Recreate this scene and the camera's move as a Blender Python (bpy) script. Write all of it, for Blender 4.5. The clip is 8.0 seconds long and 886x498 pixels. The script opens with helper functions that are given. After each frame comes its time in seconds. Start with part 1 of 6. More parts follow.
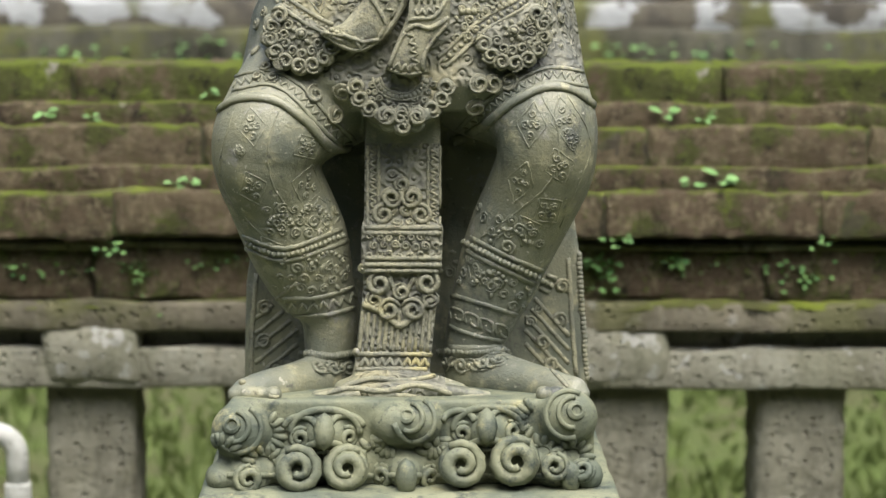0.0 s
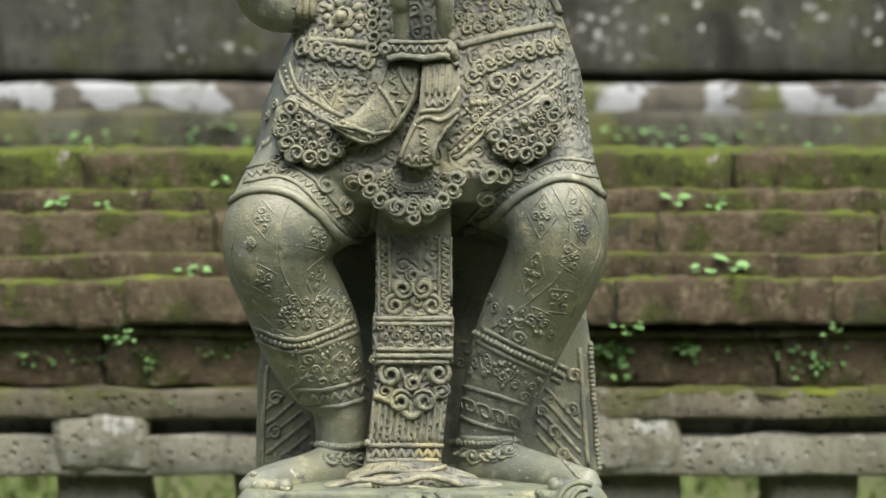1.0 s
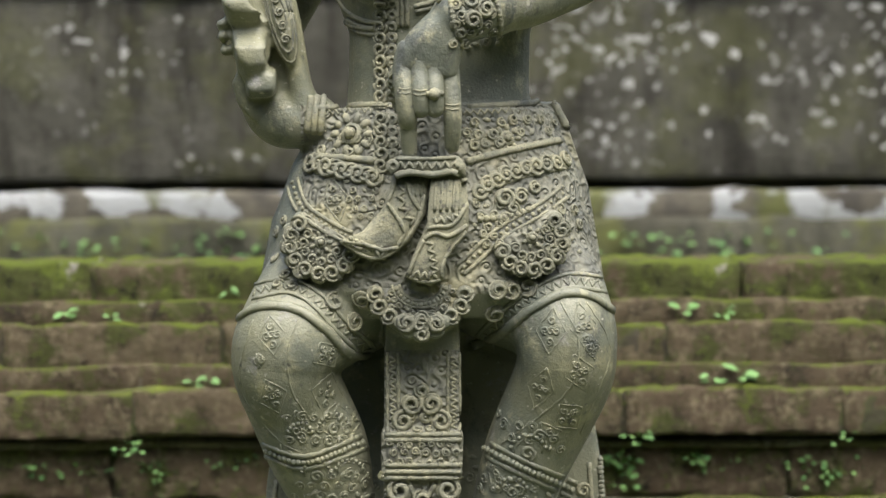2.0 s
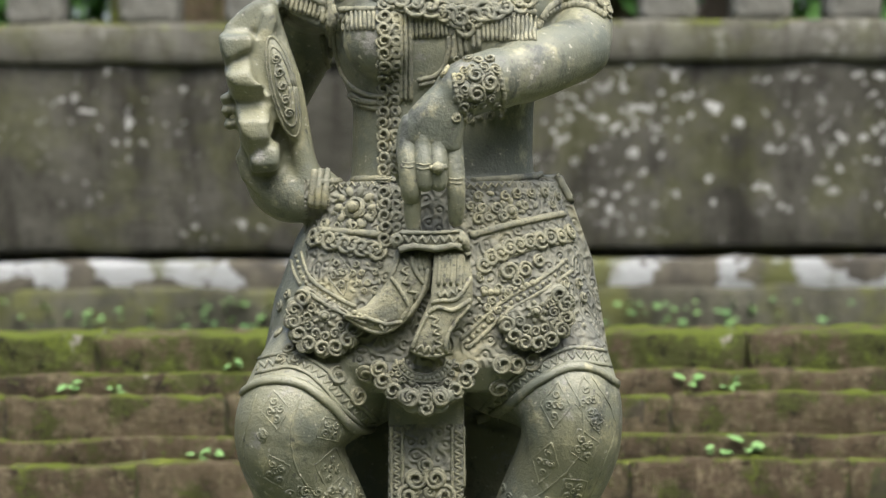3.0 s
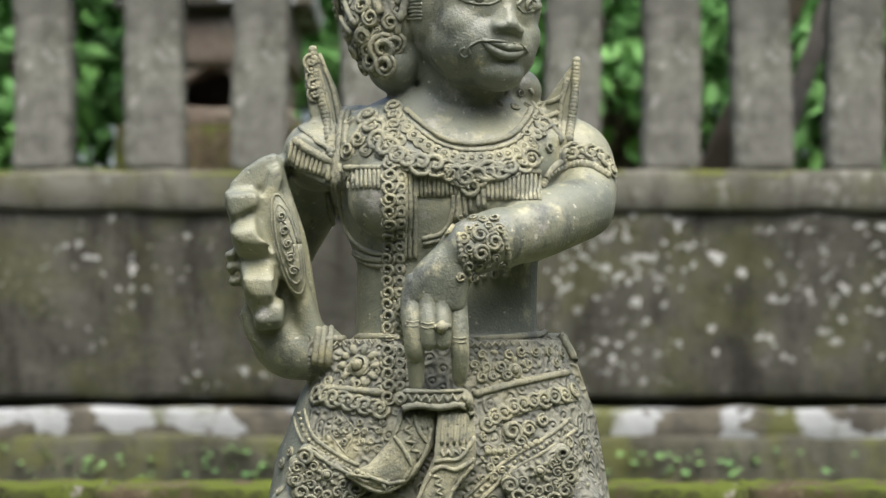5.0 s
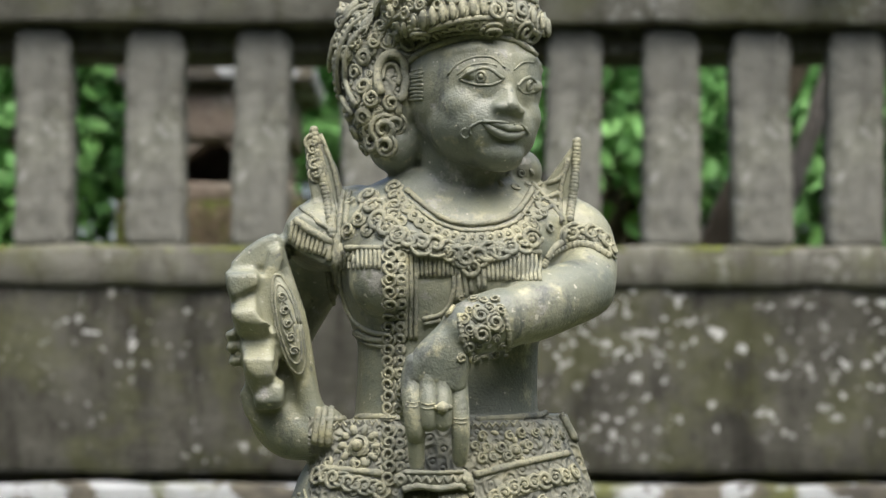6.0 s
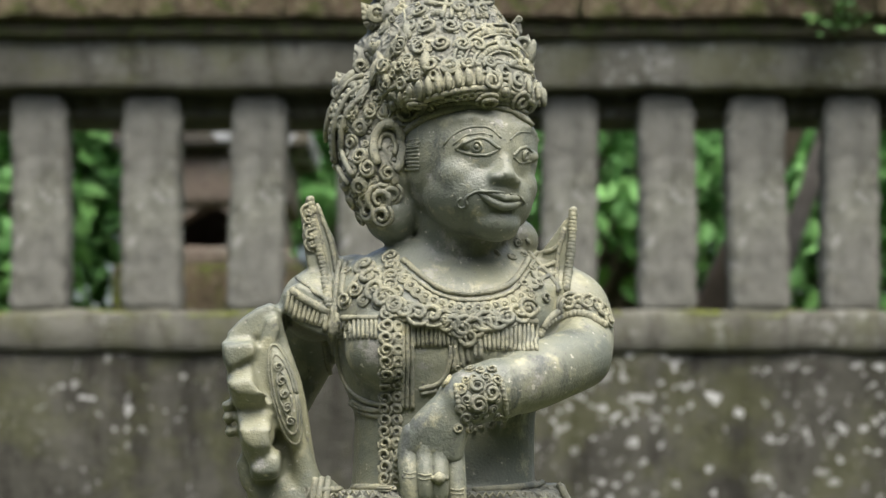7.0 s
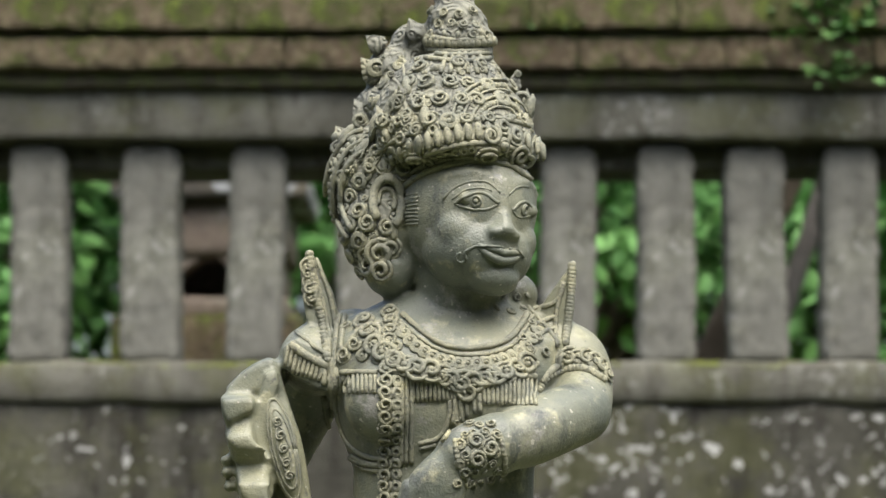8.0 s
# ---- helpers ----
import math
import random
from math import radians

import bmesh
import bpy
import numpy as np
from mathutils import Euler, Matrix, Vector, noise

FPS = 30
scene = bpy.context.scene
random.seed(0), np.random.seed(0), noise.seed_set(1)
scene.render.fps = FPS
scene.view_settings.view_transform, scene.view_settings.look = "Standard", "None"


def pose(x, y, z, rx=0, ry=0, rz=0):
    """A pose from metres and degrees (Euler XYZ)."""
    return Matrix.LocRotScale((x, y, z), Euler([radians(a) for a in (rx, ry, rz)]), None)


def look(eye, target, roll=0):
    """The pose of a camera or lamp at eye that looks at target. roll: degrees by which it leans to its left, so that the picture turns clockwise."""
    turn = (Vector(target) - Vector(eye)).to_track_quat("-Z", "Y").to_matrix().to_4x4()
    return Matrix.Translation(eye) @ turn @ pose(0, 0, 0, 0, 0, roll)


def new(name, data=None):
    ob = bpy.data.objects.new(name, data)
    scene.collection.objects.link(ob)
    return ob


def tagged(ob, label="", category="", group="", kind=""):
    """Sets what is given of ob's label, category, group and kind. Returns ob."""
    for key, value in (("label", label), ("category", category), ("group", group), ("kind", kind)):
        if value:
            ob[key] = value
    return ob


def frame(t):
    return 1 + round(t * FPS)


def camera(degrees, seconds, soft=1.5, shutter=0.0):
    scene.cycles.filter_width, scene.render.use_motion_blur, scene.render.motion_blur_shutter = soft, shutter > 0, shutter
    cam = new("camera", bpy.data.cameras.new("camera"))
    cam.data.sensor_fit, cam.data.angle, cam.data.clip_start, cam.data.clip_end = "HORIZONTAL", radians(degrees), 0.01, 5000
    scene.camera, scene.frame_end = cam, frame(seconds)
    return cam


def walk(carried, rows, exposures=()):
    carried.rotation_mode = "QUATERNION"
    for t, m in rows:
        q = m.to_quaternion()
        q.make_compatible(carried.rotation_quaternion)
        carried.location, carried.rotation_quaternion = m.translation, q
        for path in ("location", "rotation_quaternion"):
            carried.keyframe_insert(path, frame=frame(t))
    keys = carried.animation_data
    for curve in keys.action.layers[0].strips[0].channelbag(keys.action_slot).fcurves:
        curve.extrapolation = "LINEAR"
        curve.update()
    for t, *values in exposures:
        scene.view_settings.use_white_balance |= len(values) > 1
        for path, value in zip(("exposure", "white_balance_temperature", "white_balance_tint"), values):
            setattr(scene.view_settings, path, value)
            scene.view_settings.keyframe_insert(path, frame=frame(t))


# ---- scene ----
cam = camera(22.0, 8.0)
cam.data.dof.use_dof = True
cam.data.dof.focus_distance = 2.04
cam.data.dof.aperture_fstop = 6.6
# seconds, x, y, z, yaw, pitch, lean
PATH = [
    (0, 0.0015, -2.1618, 1.1701, -0.432, -7.301, -0.235),
    (0.5, 0.0011, -2.1601, 1.1759, -0.325, -6.424, -0.163),
    (1, 0.0004, -2.1605, 1.1824, -0.202, -5.355, -0.050),
    (1.5, -0.0002, -2.1607, 1.1906, -0.116, -3.980, 0.079),
    (3, 0.0018, -2.1548, 1.2044, 0.125, -1.209, 0.318),
    (3.5, 0.0015, -2.1527, 1.2070, 0.177, -0.387, 0.208),
    (4, 0.0008, -2.1522, 1.2112, 0.181, 0.391, 0.105),
    (4.5, 0.0003, -2.1534, 1.2162, 0.174, 1.335, 0.023),
    (6, -0.0007, -2.1555, 1.2286, 0.162, 4.121, -0.141),
    (6.5, -0.0010, -2.1557, 1.2321, 0.115, 4.904, -0.084),
    (7, -0.0011, -2.1564, 1.2370, 0.071, 5.644, -0.019),
    (7.5, -0.0014, -2.1574, 1.2399, 0.042, 6.279, -0.004),
    (8, -0.0015, -2.1583, 1.2426, 0.038, 6.855, -0.028),
]
walk(cam, [(t, pose(x, y, z, 90 + pitch, lean, yaw)) for t, x, y, z, yaw, pitch, lean in PATH],
     exposures=[(0, 0.46), (8, 0.46)])

# ---- light: overcast sky with a broad, weak sun ----
SUN_AZ, SUN_EL = 160.0, 64.0
world = bpy.data.worlds.new("overcast")
world.use_nodes = True
scene.world = world
sky = world.node_tree.nodes.new("ShaderNodeTexSky")
sky.sky_type, sky.sun_disc = "NISHITA", False
sky.sun_elevation, sky.sun_rotation = radians(SUN_EL), radians(SUN_AZ)
sky.air_density, sky.dust_density = 1.0, 6.0
world.node_tree.links.new(sky.outputs[0], world.node_tree.nodes["Background"].inputs[0])
world.node_tree.nodes["Background"].inputs[1].default_value = 0.21
sun = new("sun", bpy.data.lights.new("sun", "SUN"))
sun.data.energy, sun.data.angle, sun.data.color = 2.75, radians(60), (0.99, 1.0, 0.95)
sun.matrix_world = look((math.sin(radians(SUN_AZ)) * 5, math.cos(radians(SUN_AZ)) * 5, 5 * math.tan(radians(SUN_EL))), (0, 0, 0))


# ---- materials ----
class Nodes:
    """Short-hand for a node material."""

    def __init__(self, name, rough=0.85):
        self.m = bpy.data.materials.new(name)
        self.m.use_nodes = True
        self.t = self.m.node_tree
        self.b = self.t.nodes["Principled BSDF"]
        self.b.inputs["Roughness"].default_value = rough
        self.b.inputs["Specular IOR Level"].default_value = 0.3
        self.co = self.t.nodes.new("ShaderNodeTexCoord").outputs["Object"]

    def link(self, a, b):
        self.t.links.new(a, b)

    def noise(self, scale, detail=5, rough=0.6, stretch=None):
        n = self.t.nodes.new("ShaderNodeTexNoise")
        n.inputs["Scale"].default_value, n.inputs["Detail"].default_value, n.inputs["Roughness"].default_value = scale, detail, rough
        src = self.co
        if stretch:
            mp = self.t.nodes.new("ShaderNodeMapping")
            mp.inputs["Scale"].default_value = stretch
            self.link(self.co, mp.inputs[0])
            src = mp.outputs[0]
        self.link(src, n.inputs["Vector"])
        return n.outputs["Fac"]

    def voronoi(self, scale):
        n = self.t.nodes.new("ShaderNodeTexVoronoi")
        n.inputs["Scale"].default_value = scale
        self.link(self.co, n.inputs["Vector"])
        return n.outputs["Distance"]

    def ramp(self, fac, lo, hi):
        n = self.t.nodes.new("ShaderNodeMapRange")
        n.inputs["From Min"].default_value, n.inputs["From Max"].default_value = lo, hi
        n.interpolation_type = "SMOOTHSTEP"
        self.link(fac, n.inputs["Value"])
        return n.outputs["Result"]

    def math(self, op, a, b):
        n = self.t.nodes.new("ShaderNodeMath")
        n.operation = op
        for i, v in enumerate((a, b)):
            if isinstance(v, (int, float)):
                n.inputs[i].default_value = v
            else:
                self.link(v, n.inputs[i])
        return n.outputs[0]

    def mix(self, fac, a, b):
        n = self.t.nodes.new("ShaderNodeMix")
        n.data_type = "RGBA"
        for sock, v in ((n.inputs["Factor"], fac), (n.inputs["A"], a), (n.inputs["B"], b)):
            if isinstance(v, tuple):
                sock.default_value = (*v, 1)
            elif isinstance(v, (int, float)):
                sock.default_value = v
            else:
                self.link(v, sock)
        return n.outputs["Result"]

    def upward(self):
        g = self.t.nodes.new("ShaderNodeNewGeometry")
        s = self.t.nodes.new("ShaderNodeSeparateXYZ")
        self.link(g.outputs["Normal"], s.inputs[0])
        return s.outputs["Z"]

    def chance(self):
        return self.t.nodes.new("ShaderNodeObjectInfo").outputs["Random"]

    def island(self):
        return self.t.nodes.new("ShaderNodeNewGeometry").outputs["Random Per Island"]

    def done(self, colour, bump=None, strength=0.5, dist=0.002):
        self.link(colour, self.b.inputs["Base Color"])
        if bump is not None:
            n = self.t.nodes.new("ShaderNodeBump")
            n.inputs["Strength"].default_value, n.inputs["Distance"].default_value = strength, dist
            self.link(bump, n.inputs["Height"])
            self.link(n.outputs[0], self.b.inputs["Normal"])
        return self.m


def stone_body():
    n = Nodes("weathered_andesite", 0.40)
    n.b.inputs["Specular IOR Level"].default_value = 0.5
    big, mid, fine = n.noise(9, 6), n.noise(38, 6, 0.65), n.noise(420, 3)
    c = n.mix(n.ramp(big, 0.38, 0.62), (0.146, 0.164, 0.134), (0.248, 0.256, 0.184))
    c = n.mix(n.ramp(mid, 0.53, 0.72), c, (0.40, 0.39, 0.26))
    c = n.mix(n.ramp(n.noise(17, 8, 0.75, (1.0, 1.0, 0.5)), 0.53, 0.66), c, (0.085, 0.095, 0.085))
    c = n.mix(n.math("MULTIPLY", n.ramp(n.noise(6, 5, 0.7), 0.50, 0.64), 0.35), c, (0.220, 0.215, 0.115))
    c = n.mix(n.ramp(n.noise(26, 7, 0.75), 0.57, 0.68), c, (0.30, 0.30, 0.27))
    c = n.mix(n.ramp(n.noise(120, 3), 0.62, 0.72), c, (0.12, 0.125, 0.105))
    c = n.mix(n.ramp(n.noise(150, 2), 0.66, 0.74), c, (0.46, 0.45, 0.37))
    return n.done(c, n.math("ADD", fine, n.math("MULTIPLY", mid, 2.0)), 0.5, 0.0016)


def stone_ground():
    """Carved ground between the raised ornament: chased all over, its colour darkened for crevice shade as well as old
    dirt.
    """
    n = Nodes("chased_dirt_shade_stone", 0.7)
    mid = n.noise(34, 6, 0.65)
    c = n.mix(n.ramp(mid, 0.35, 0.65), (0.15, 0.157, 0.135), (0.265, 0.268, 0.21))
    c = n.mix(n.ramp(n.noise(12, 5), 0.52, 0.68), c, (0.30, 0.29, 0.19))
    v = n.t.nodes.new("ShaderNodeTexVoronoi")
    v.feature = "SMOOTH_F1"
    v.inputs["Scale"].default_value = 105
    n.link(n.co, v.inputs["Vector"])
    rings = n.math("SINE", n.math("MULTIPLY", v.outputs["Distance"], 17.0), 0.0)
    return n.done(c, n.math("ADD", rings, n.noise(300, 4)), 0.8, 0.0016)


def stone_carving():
    # Paler base paints light onto the raised cuts; the yellow is lichen.
    n = Nodes("lit_lichen_carving", 0.68)
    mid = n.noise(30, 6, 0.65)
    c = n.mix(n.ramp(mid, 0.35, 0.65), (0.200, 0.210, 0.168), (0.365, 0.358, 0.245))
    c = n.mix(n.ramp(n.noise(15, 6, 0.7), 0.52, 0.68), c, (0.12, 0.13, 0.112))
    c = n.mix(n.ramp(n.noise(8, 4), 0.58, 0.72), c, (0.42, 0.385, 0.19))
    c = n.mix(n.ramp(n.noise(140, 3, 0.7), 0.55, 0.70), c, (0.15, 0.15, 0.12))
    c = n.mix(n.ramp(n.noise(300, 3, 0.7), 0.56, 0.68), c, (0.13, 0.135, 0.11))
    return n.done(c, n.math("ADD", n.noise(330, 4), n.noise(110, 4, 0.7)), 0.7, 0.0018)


def stone_base():
    n = Nodes("green_tinted_carved_base", 0.6)
    c = n.mix(n.ramp(n.noise(16, 6), 0.35, 0.65), (0.105, 0.128, 0.100), (0.235, 0.250, 0.165))
    c = n.mix(n.ramp(n.noise(30, 7, 0.75), 0.50, 0.66), c, (0.062, 0.078, 0.066))
    c = n.mix(n.ramp(n.noise(22, 6, 0.7), 0.60, 0.72), c, (0.34, 0.33, 0.19))
    c = n.mix(n.ramp(n.noise(130, 4, 0.7), 0.58, 0.70), c, (0.09, 0.105, 0.08))
    return n.done(c, n.math("ADD", n.noise(300, 4), n.noise(60, 5)), 0.5, 0.0016)


def brick_material(name, moss):
    n = Nodes(name, 0.95)
    n.b.inputs["Specular IOR Level"].default_value = 0.1
    c = n.mix(n.chance(), (0.156, 0.119, 0.083), (0.208, 0.172, 0.111))
    c = n.mix(n.ramp(n.noise(15, 8, 0.8), 0.46, 0.60), c, (0.077, 0.064, 0.048))
    c = n.mix(n.ramp(n.noise(44, 7, 0.8), 0.50, 0.62), c, (0.290, 0.247, 0.163))
    c = n.mix(n.ramp(n.noise(7, 8, 0.78), 0.57 - moss, 0.66 - moss), c, (0.112, 0.126, 0.048))
    c = n.mix(n.ramp(n.noise(13, 9, 0.82), 0.62 - moss * 0.8, 0.70 - moss * 0.8), c, (0.187, 0.238, 0.052))
    c = n.mix(n.ramp(n.noise(31, 8, 0.85), 0.56, 0.63), c, (0.040, 0.036, 0.029))
    c = n.mix(n.ramp(n.noise(60, 7, 0.85), 0.57, 0.64), c, (0.168, 0.219, 0.054))
    c = n.mix(n.ramp(n.noise(12, 3, 0.5), 0.665, 0.70), c, (0.454, 0.436, 0.377))
    c = n.mix(n.math("MULTIPLY", n.ramp(n.upward(), 0.35, 0.9), n.ramp(n.noise(14, 6, 0.75), 0.42, 0.56)), c, (0.181, 0.232, 0.043))
    return n.done(c, n.math("ADD", n.noise(70, 8, 0.8), n.noise(22, 6, 0.75)), 1.0, 0.016)


def joint_material():
    n = Nodes("damp_mossy_mortar", 0.95)
    c = n.mix(n.ramp(n.noise(18, 6, 0.7), 0.4, 0.62), (0.112, 0.100, 0.072), (0.119, 0.139, 0.054))
    c = n.mix(n.ramp(n.noise(40, 6, 0.7), 0.55, 0.70), c, (0.056, 0.051, 0.043))
    c = n.mix(n.ramp(n.noise(24, 8, 0.82), 0.56, 0.64), c, (0.175, 0.232, 0.052))
    c = n.mix(n.ramp(n.noise(75, 7, 0.8), 0.57, 0.65), c, (0.252, 0.221, 0.143))
    return n.done(c, n.noise(60, 8, 0.8), 1.0, 0.018)


def concrete_material(name, a, b, dark, lichen=0.0, moss=0.0, streak=0.0, pits=0.0):
    n = Nodes(name, 0.93)
    n.b.inputs["Specular IOR Level"].default_value = 0.15
    c = n.mix(n.ramp(n.noise(6, 6, 0.65), 0.35, 0.65), a, b)
    c = n.mix(n.ramp(n.noise(13, 7, 0.75, (1.0, 1.0, 0.45)), 0.50, 0.68), c, dark)
    if streak:
        c = n.mix(n.math("MULTIPLY", n.ramp(n.noise(9, 8, 0.75, (1.0, 1.0, 0.16)), 0.46, 0.66), streak), c, tuple(0.5 * v for v in dark))
    c = n.mix(n.ramp(n.noise(90, 4, 0.7), 0.58, 0.70), c, tuple(0.6 * v for v in dark))
    if moss:
        c = n.mix(n.math("MULTIPLY", n.ramp(n.noise(5, 6, 0.7), 0.46, 0.62), moss), c, (0.115, 0.125, 0.045))
    if lichen:
        patch = n.ramp(n.noise(3.4, 7, 0.75), 0.50, 0.62)
        small = n.math("MULTIPLY", n.ramp(n.noise(46, 2, 0.4), 0.60, 0.64), patch)
        large = n.math("MULTIPLY", n.ramp(n.noise(25, 4, 0.6), 0.625, 0.655), n.ramp(n.noise(2.3, 5, 0.7), 0.50, 0.60))
        c = n.mix(n.math("MULTIPLY", n.math("MAXIMUM", small, large), lichen), c, (0.50, 0.51, 0.49))
    h = n.math("ADD", n.noise(70, 7, 0.7), n.noise(14, 5))
    if pits:
        h = n.math("ADD", h, n.math("MULTIPLY", n.ramp(n.math("ADD", n.voronoi(70), n.math("MULTIPLY", n.noise(30, 4), 0.5)), 0.30, 0.55), pits))
    return n.done(c, h, 0.9, 0.007)


def limewash_material():
    n = Nodes("flaking_limewash", 0.95)
    c = n.mix(n.ramp(n.noise(9, 6, 0.7), 0.40, 0.62), (0.075, 0.07, 0.06), (0.14, 0.13, 0.10))
    c = n.mix(n.ramp(n.noise(7, 5, 0.6, (1.0, 1.0, 1.3)), 0.50, 0.53), c, (0.38, 0.40, 0.41))
    c = n.mix(n.ramp(n.noise(4, 5, 0.65), 0.55, 0.66), c, (0.11, 0.12, 0.045))
    return n.done(c, n.noise(40, 7, 0.7), 0.9, 0.008)


def leaf_material(name, a, b):
    n = Nodes(name, 0.6)
    c = n.mix(n.island(), a, b)
    return n.done(c)


def moss_material():
    n = Nodes("bright_moss", 0.95)
    c = n.mix(n.ramp(n.noise(10, 6, 0.7), 0.35, 0.68), (0.099, 0.104, 0.042), (0.188, 0.233, 0.035))
    return n.done(c, n.noise(240, 5, 0.7), 1.0, 0.005)


def ground_material():
    n = Nodes("grassy_ground", 0.95)
    c = n.mix(n.ramp(n.noise(1.6, 6, 0.7), 0.38, 0.62), (0.10, 0.09, 0.055), (0.09, 0.12, 0.04))
    c = n.mix(n.ramp(n.noise(9, 6, 0.7), 0.45, 0.65), c, (0.09, 0.13, 0.035))
    return n.done(c, n.noise(30, 6, 0.7), 1.0, 0.02)


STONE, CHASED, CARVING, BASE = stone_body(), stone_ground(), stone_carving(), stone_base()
BRICK, MOSSY_BRICK = brick_material("mossy_red_brick", 0.07), brick_material("moss_grown_brick", 0.13)
JOINT, MOSS, GROUND, LIME = joint_material(), moss_material(), ground_material(), limewash_material()
CONCRETE = concrete_material("pitted_weathered_concrete", (0.254, 0.251, 0.198), (0.338, 0.341, 0.281), (0.134, 0.131, 0.101), 0.8, 0.25, 0.35, 1.6)
WALL = concrete_material("lichen_spotted_render", (0.059, 0.059, 0.048), (0.107, 0.106, 0.089), (0.040, 0.038, 0.032), 1.0, 0.35, 0.75)
PLINTH = concrete_material("moss_darkened_stone", (0.091, 0.089, 0.068), (0.132, 0.132, 0.102), (0.049, 0.051, 0.043), 0.0, 0.9, 0.6)
LEDGE = concrete_material("mossy_ledge_concrete", (0.150, 0.140, 0.105), (0.225, 0.210, 0.160), (0.080, 0.076, 0.055), 0.3, 0.6, 0.5, 1.6)
PICKET = concrete_material("grey_concrete_baluster", (0.171, 0.172, 0.151), (0.280, 0.285, 0.253), (0.094, 0.093, 0.079), 0.4, 0.15, 0.35, 0.6)
RAIL = concrete_material("stained_rail_concrete", (0.124, 0.122, 0.100), (0.182, 0.181, 0.155), (0.069, 0.068, 0.054), 0.3, 0.35, 0.4, 0.6)
LEAF = leaf_material("bush_leaf", (0.075, 0.20, 0.055), (0.16, 0.36, 0.10))
WEED = leaf_material("weed_leaf", (0.115, 0.246, 0.085), (0.198, 0.357, 0.119))
PLASTIC = concrete_material("weathered_grey_pipe", (0.46, 0.48, 0.46), (0.56, 0.58, 0.55), (0.36, 0.37, 0.34))
CREAM = concrete_material("cream_pipe", (0.72, 0.70, 0.58), (0.78, 0.76, 0.66), (0.6, 0.58, 0.48))


# ---- building helpers ----
def mesh_of(name, verts, faces, smooth=True):
    me = bpy.data.meshes.new(name)
    me.from_pydata([tuple(v) for v in verts], [], faces)
    me.update()
    if smooth:
        me.polygons.foreach_set("use_smooth", [True] * len(me.polygons))
    return me


def empty(name, label, category, kind="", at=(0, 0, 0)):
    ob = new(name)
    ob.location = at
    ob.empty_display_size = 0.05
    return tagged(ob, label, category, kind=kind)


def part(name, me, material, parent, label="", at=(0, 0, 0), turn=(0, 0, 0)):
    ob = new(name, me)
    if material and not me.materials:
        me.materials.append(material)
    ob.parent = parent
    ob.location, ob.rotation_euler = at, turn
    if label:
        tagged(ob, label)
    return ob


def rough_box(name, sx, sy, sz, cell=0.02, amp=0.003, seed=0, round_by=0.006, scale=25.0, smooth=True):
    """A worn block: subdivided box with rounded edges and uneven faces."""
    half = (sx / 2, sy / 2, sz / 2)
    axes = []
    for h in half:
        inner = h - round_by
        m = max(1, min(60, round(2 * inner / cell)))
        axes.append([-h] + [-inner + 2 * inner * a / m for a in range(m + 1)] + [h])
    nx, ny, nz = (len(a) - 1 for a in axes)
    verts, faces, index = [], [], {}

    def vert(i, j, k):
        key = (i, j, k)
        if key not in index:
            p = [axis[a] for a, axis in zip(key, axes)]
            core = Vector([max(-h + round_by, min(h - round_by, v)) for v, h in zip(p, half)])
            d = Vector(p) - core
            q = core + (d.normalized() * round_by if d.length > 1e-9 else d)
            off = noise.noise_vector(q * scale + Vector((seed * 7.3, seed * 3.1, 0))) * amp + noise.noise_vector(q * scale * 3.3 + Vector((0, seed * 5.1, 9))) * amp * 0.5
            index[key] = len(verts)
            verts.append(q + off)
        return index[key]

    for i in range(nx):
        for j in range(ny):
            faces.append((vert(i, j, 0), vert(i, j + 1, 0), vert(i + 1, j + 1, 0), vert(i + 1, j, 0)))
            faces.append((vert(i, j, nz), vert(i + 1, j, nz), vert(i + 1, j + 1, nz), vert(i, j + 1, nz)))
    for i in range(nx):
        for k in range(nz):
            faces.append((vert(i, 0, k), vert(i + 1, 0, k), vert(i + 1, 0, k + 1), vert(i, 0, k + 1)))
            faces.append((vert(i, ny, k), vert(i, ny, k + 1), vert(i + 1, ny, k + 1), vert(i + 1, ny, k)))
    for j in range(ny):
        for k in range(nz):
            faces.append((vert(0, j, k), vert(0, j, k + 1), vert(0, j + 1, k + 1), vert(0, j + 1, k)))
            faces.append((vert(nx, j, k), vert(nx, j + 1, k), vert(nx, j + 1, k + 1), vert(nx, j, k + 1)))
    return mesh_of(name, verts, faces, smooth)


def leaf_mesh(name, leaves):
    """leaves: (base, direction, up, length, width) - pointed, folded blades."""
    v, f = [], []
    for base, way, up, length, width in leaves:
        way = way.normalized()
        side = way.cross(up)
        side = side.normalized() if side.length > 1e-6 else Vector((1, 0, 0))
        nrm = side.cross(way)
        i = len(v)
        v += [base, base + way * length * 0.35 + side * width / 2 + nrm * width * 0.15, base + way * length * 0.75 + side * width * 0.35 + nrm * width * 0.1, base + way * length,
              base + way * length * 0.75 - side * width * 0.35 + nrm * width * 0.1, base + way * length * 0.35 - side * width / 2 + nrm * width * 0.15, base + way * length * 0.5]
        f += [(i, i + 1, i + 6), (i + 1, i + 2, i + 6), (i + 2, i + 3, i + 6), (i + 3, i + 4, i + 6), (i + 4, i + 5, i + 6), (i + 5, i, i + 6)]
    return mesh_of(name, v, f, False)


def rand_dir(rng):
    v = Vector((rng.gauss(0, 1), rng.gauss(0, 1), rng.gauss(0, 1)))
    return v.normalized()


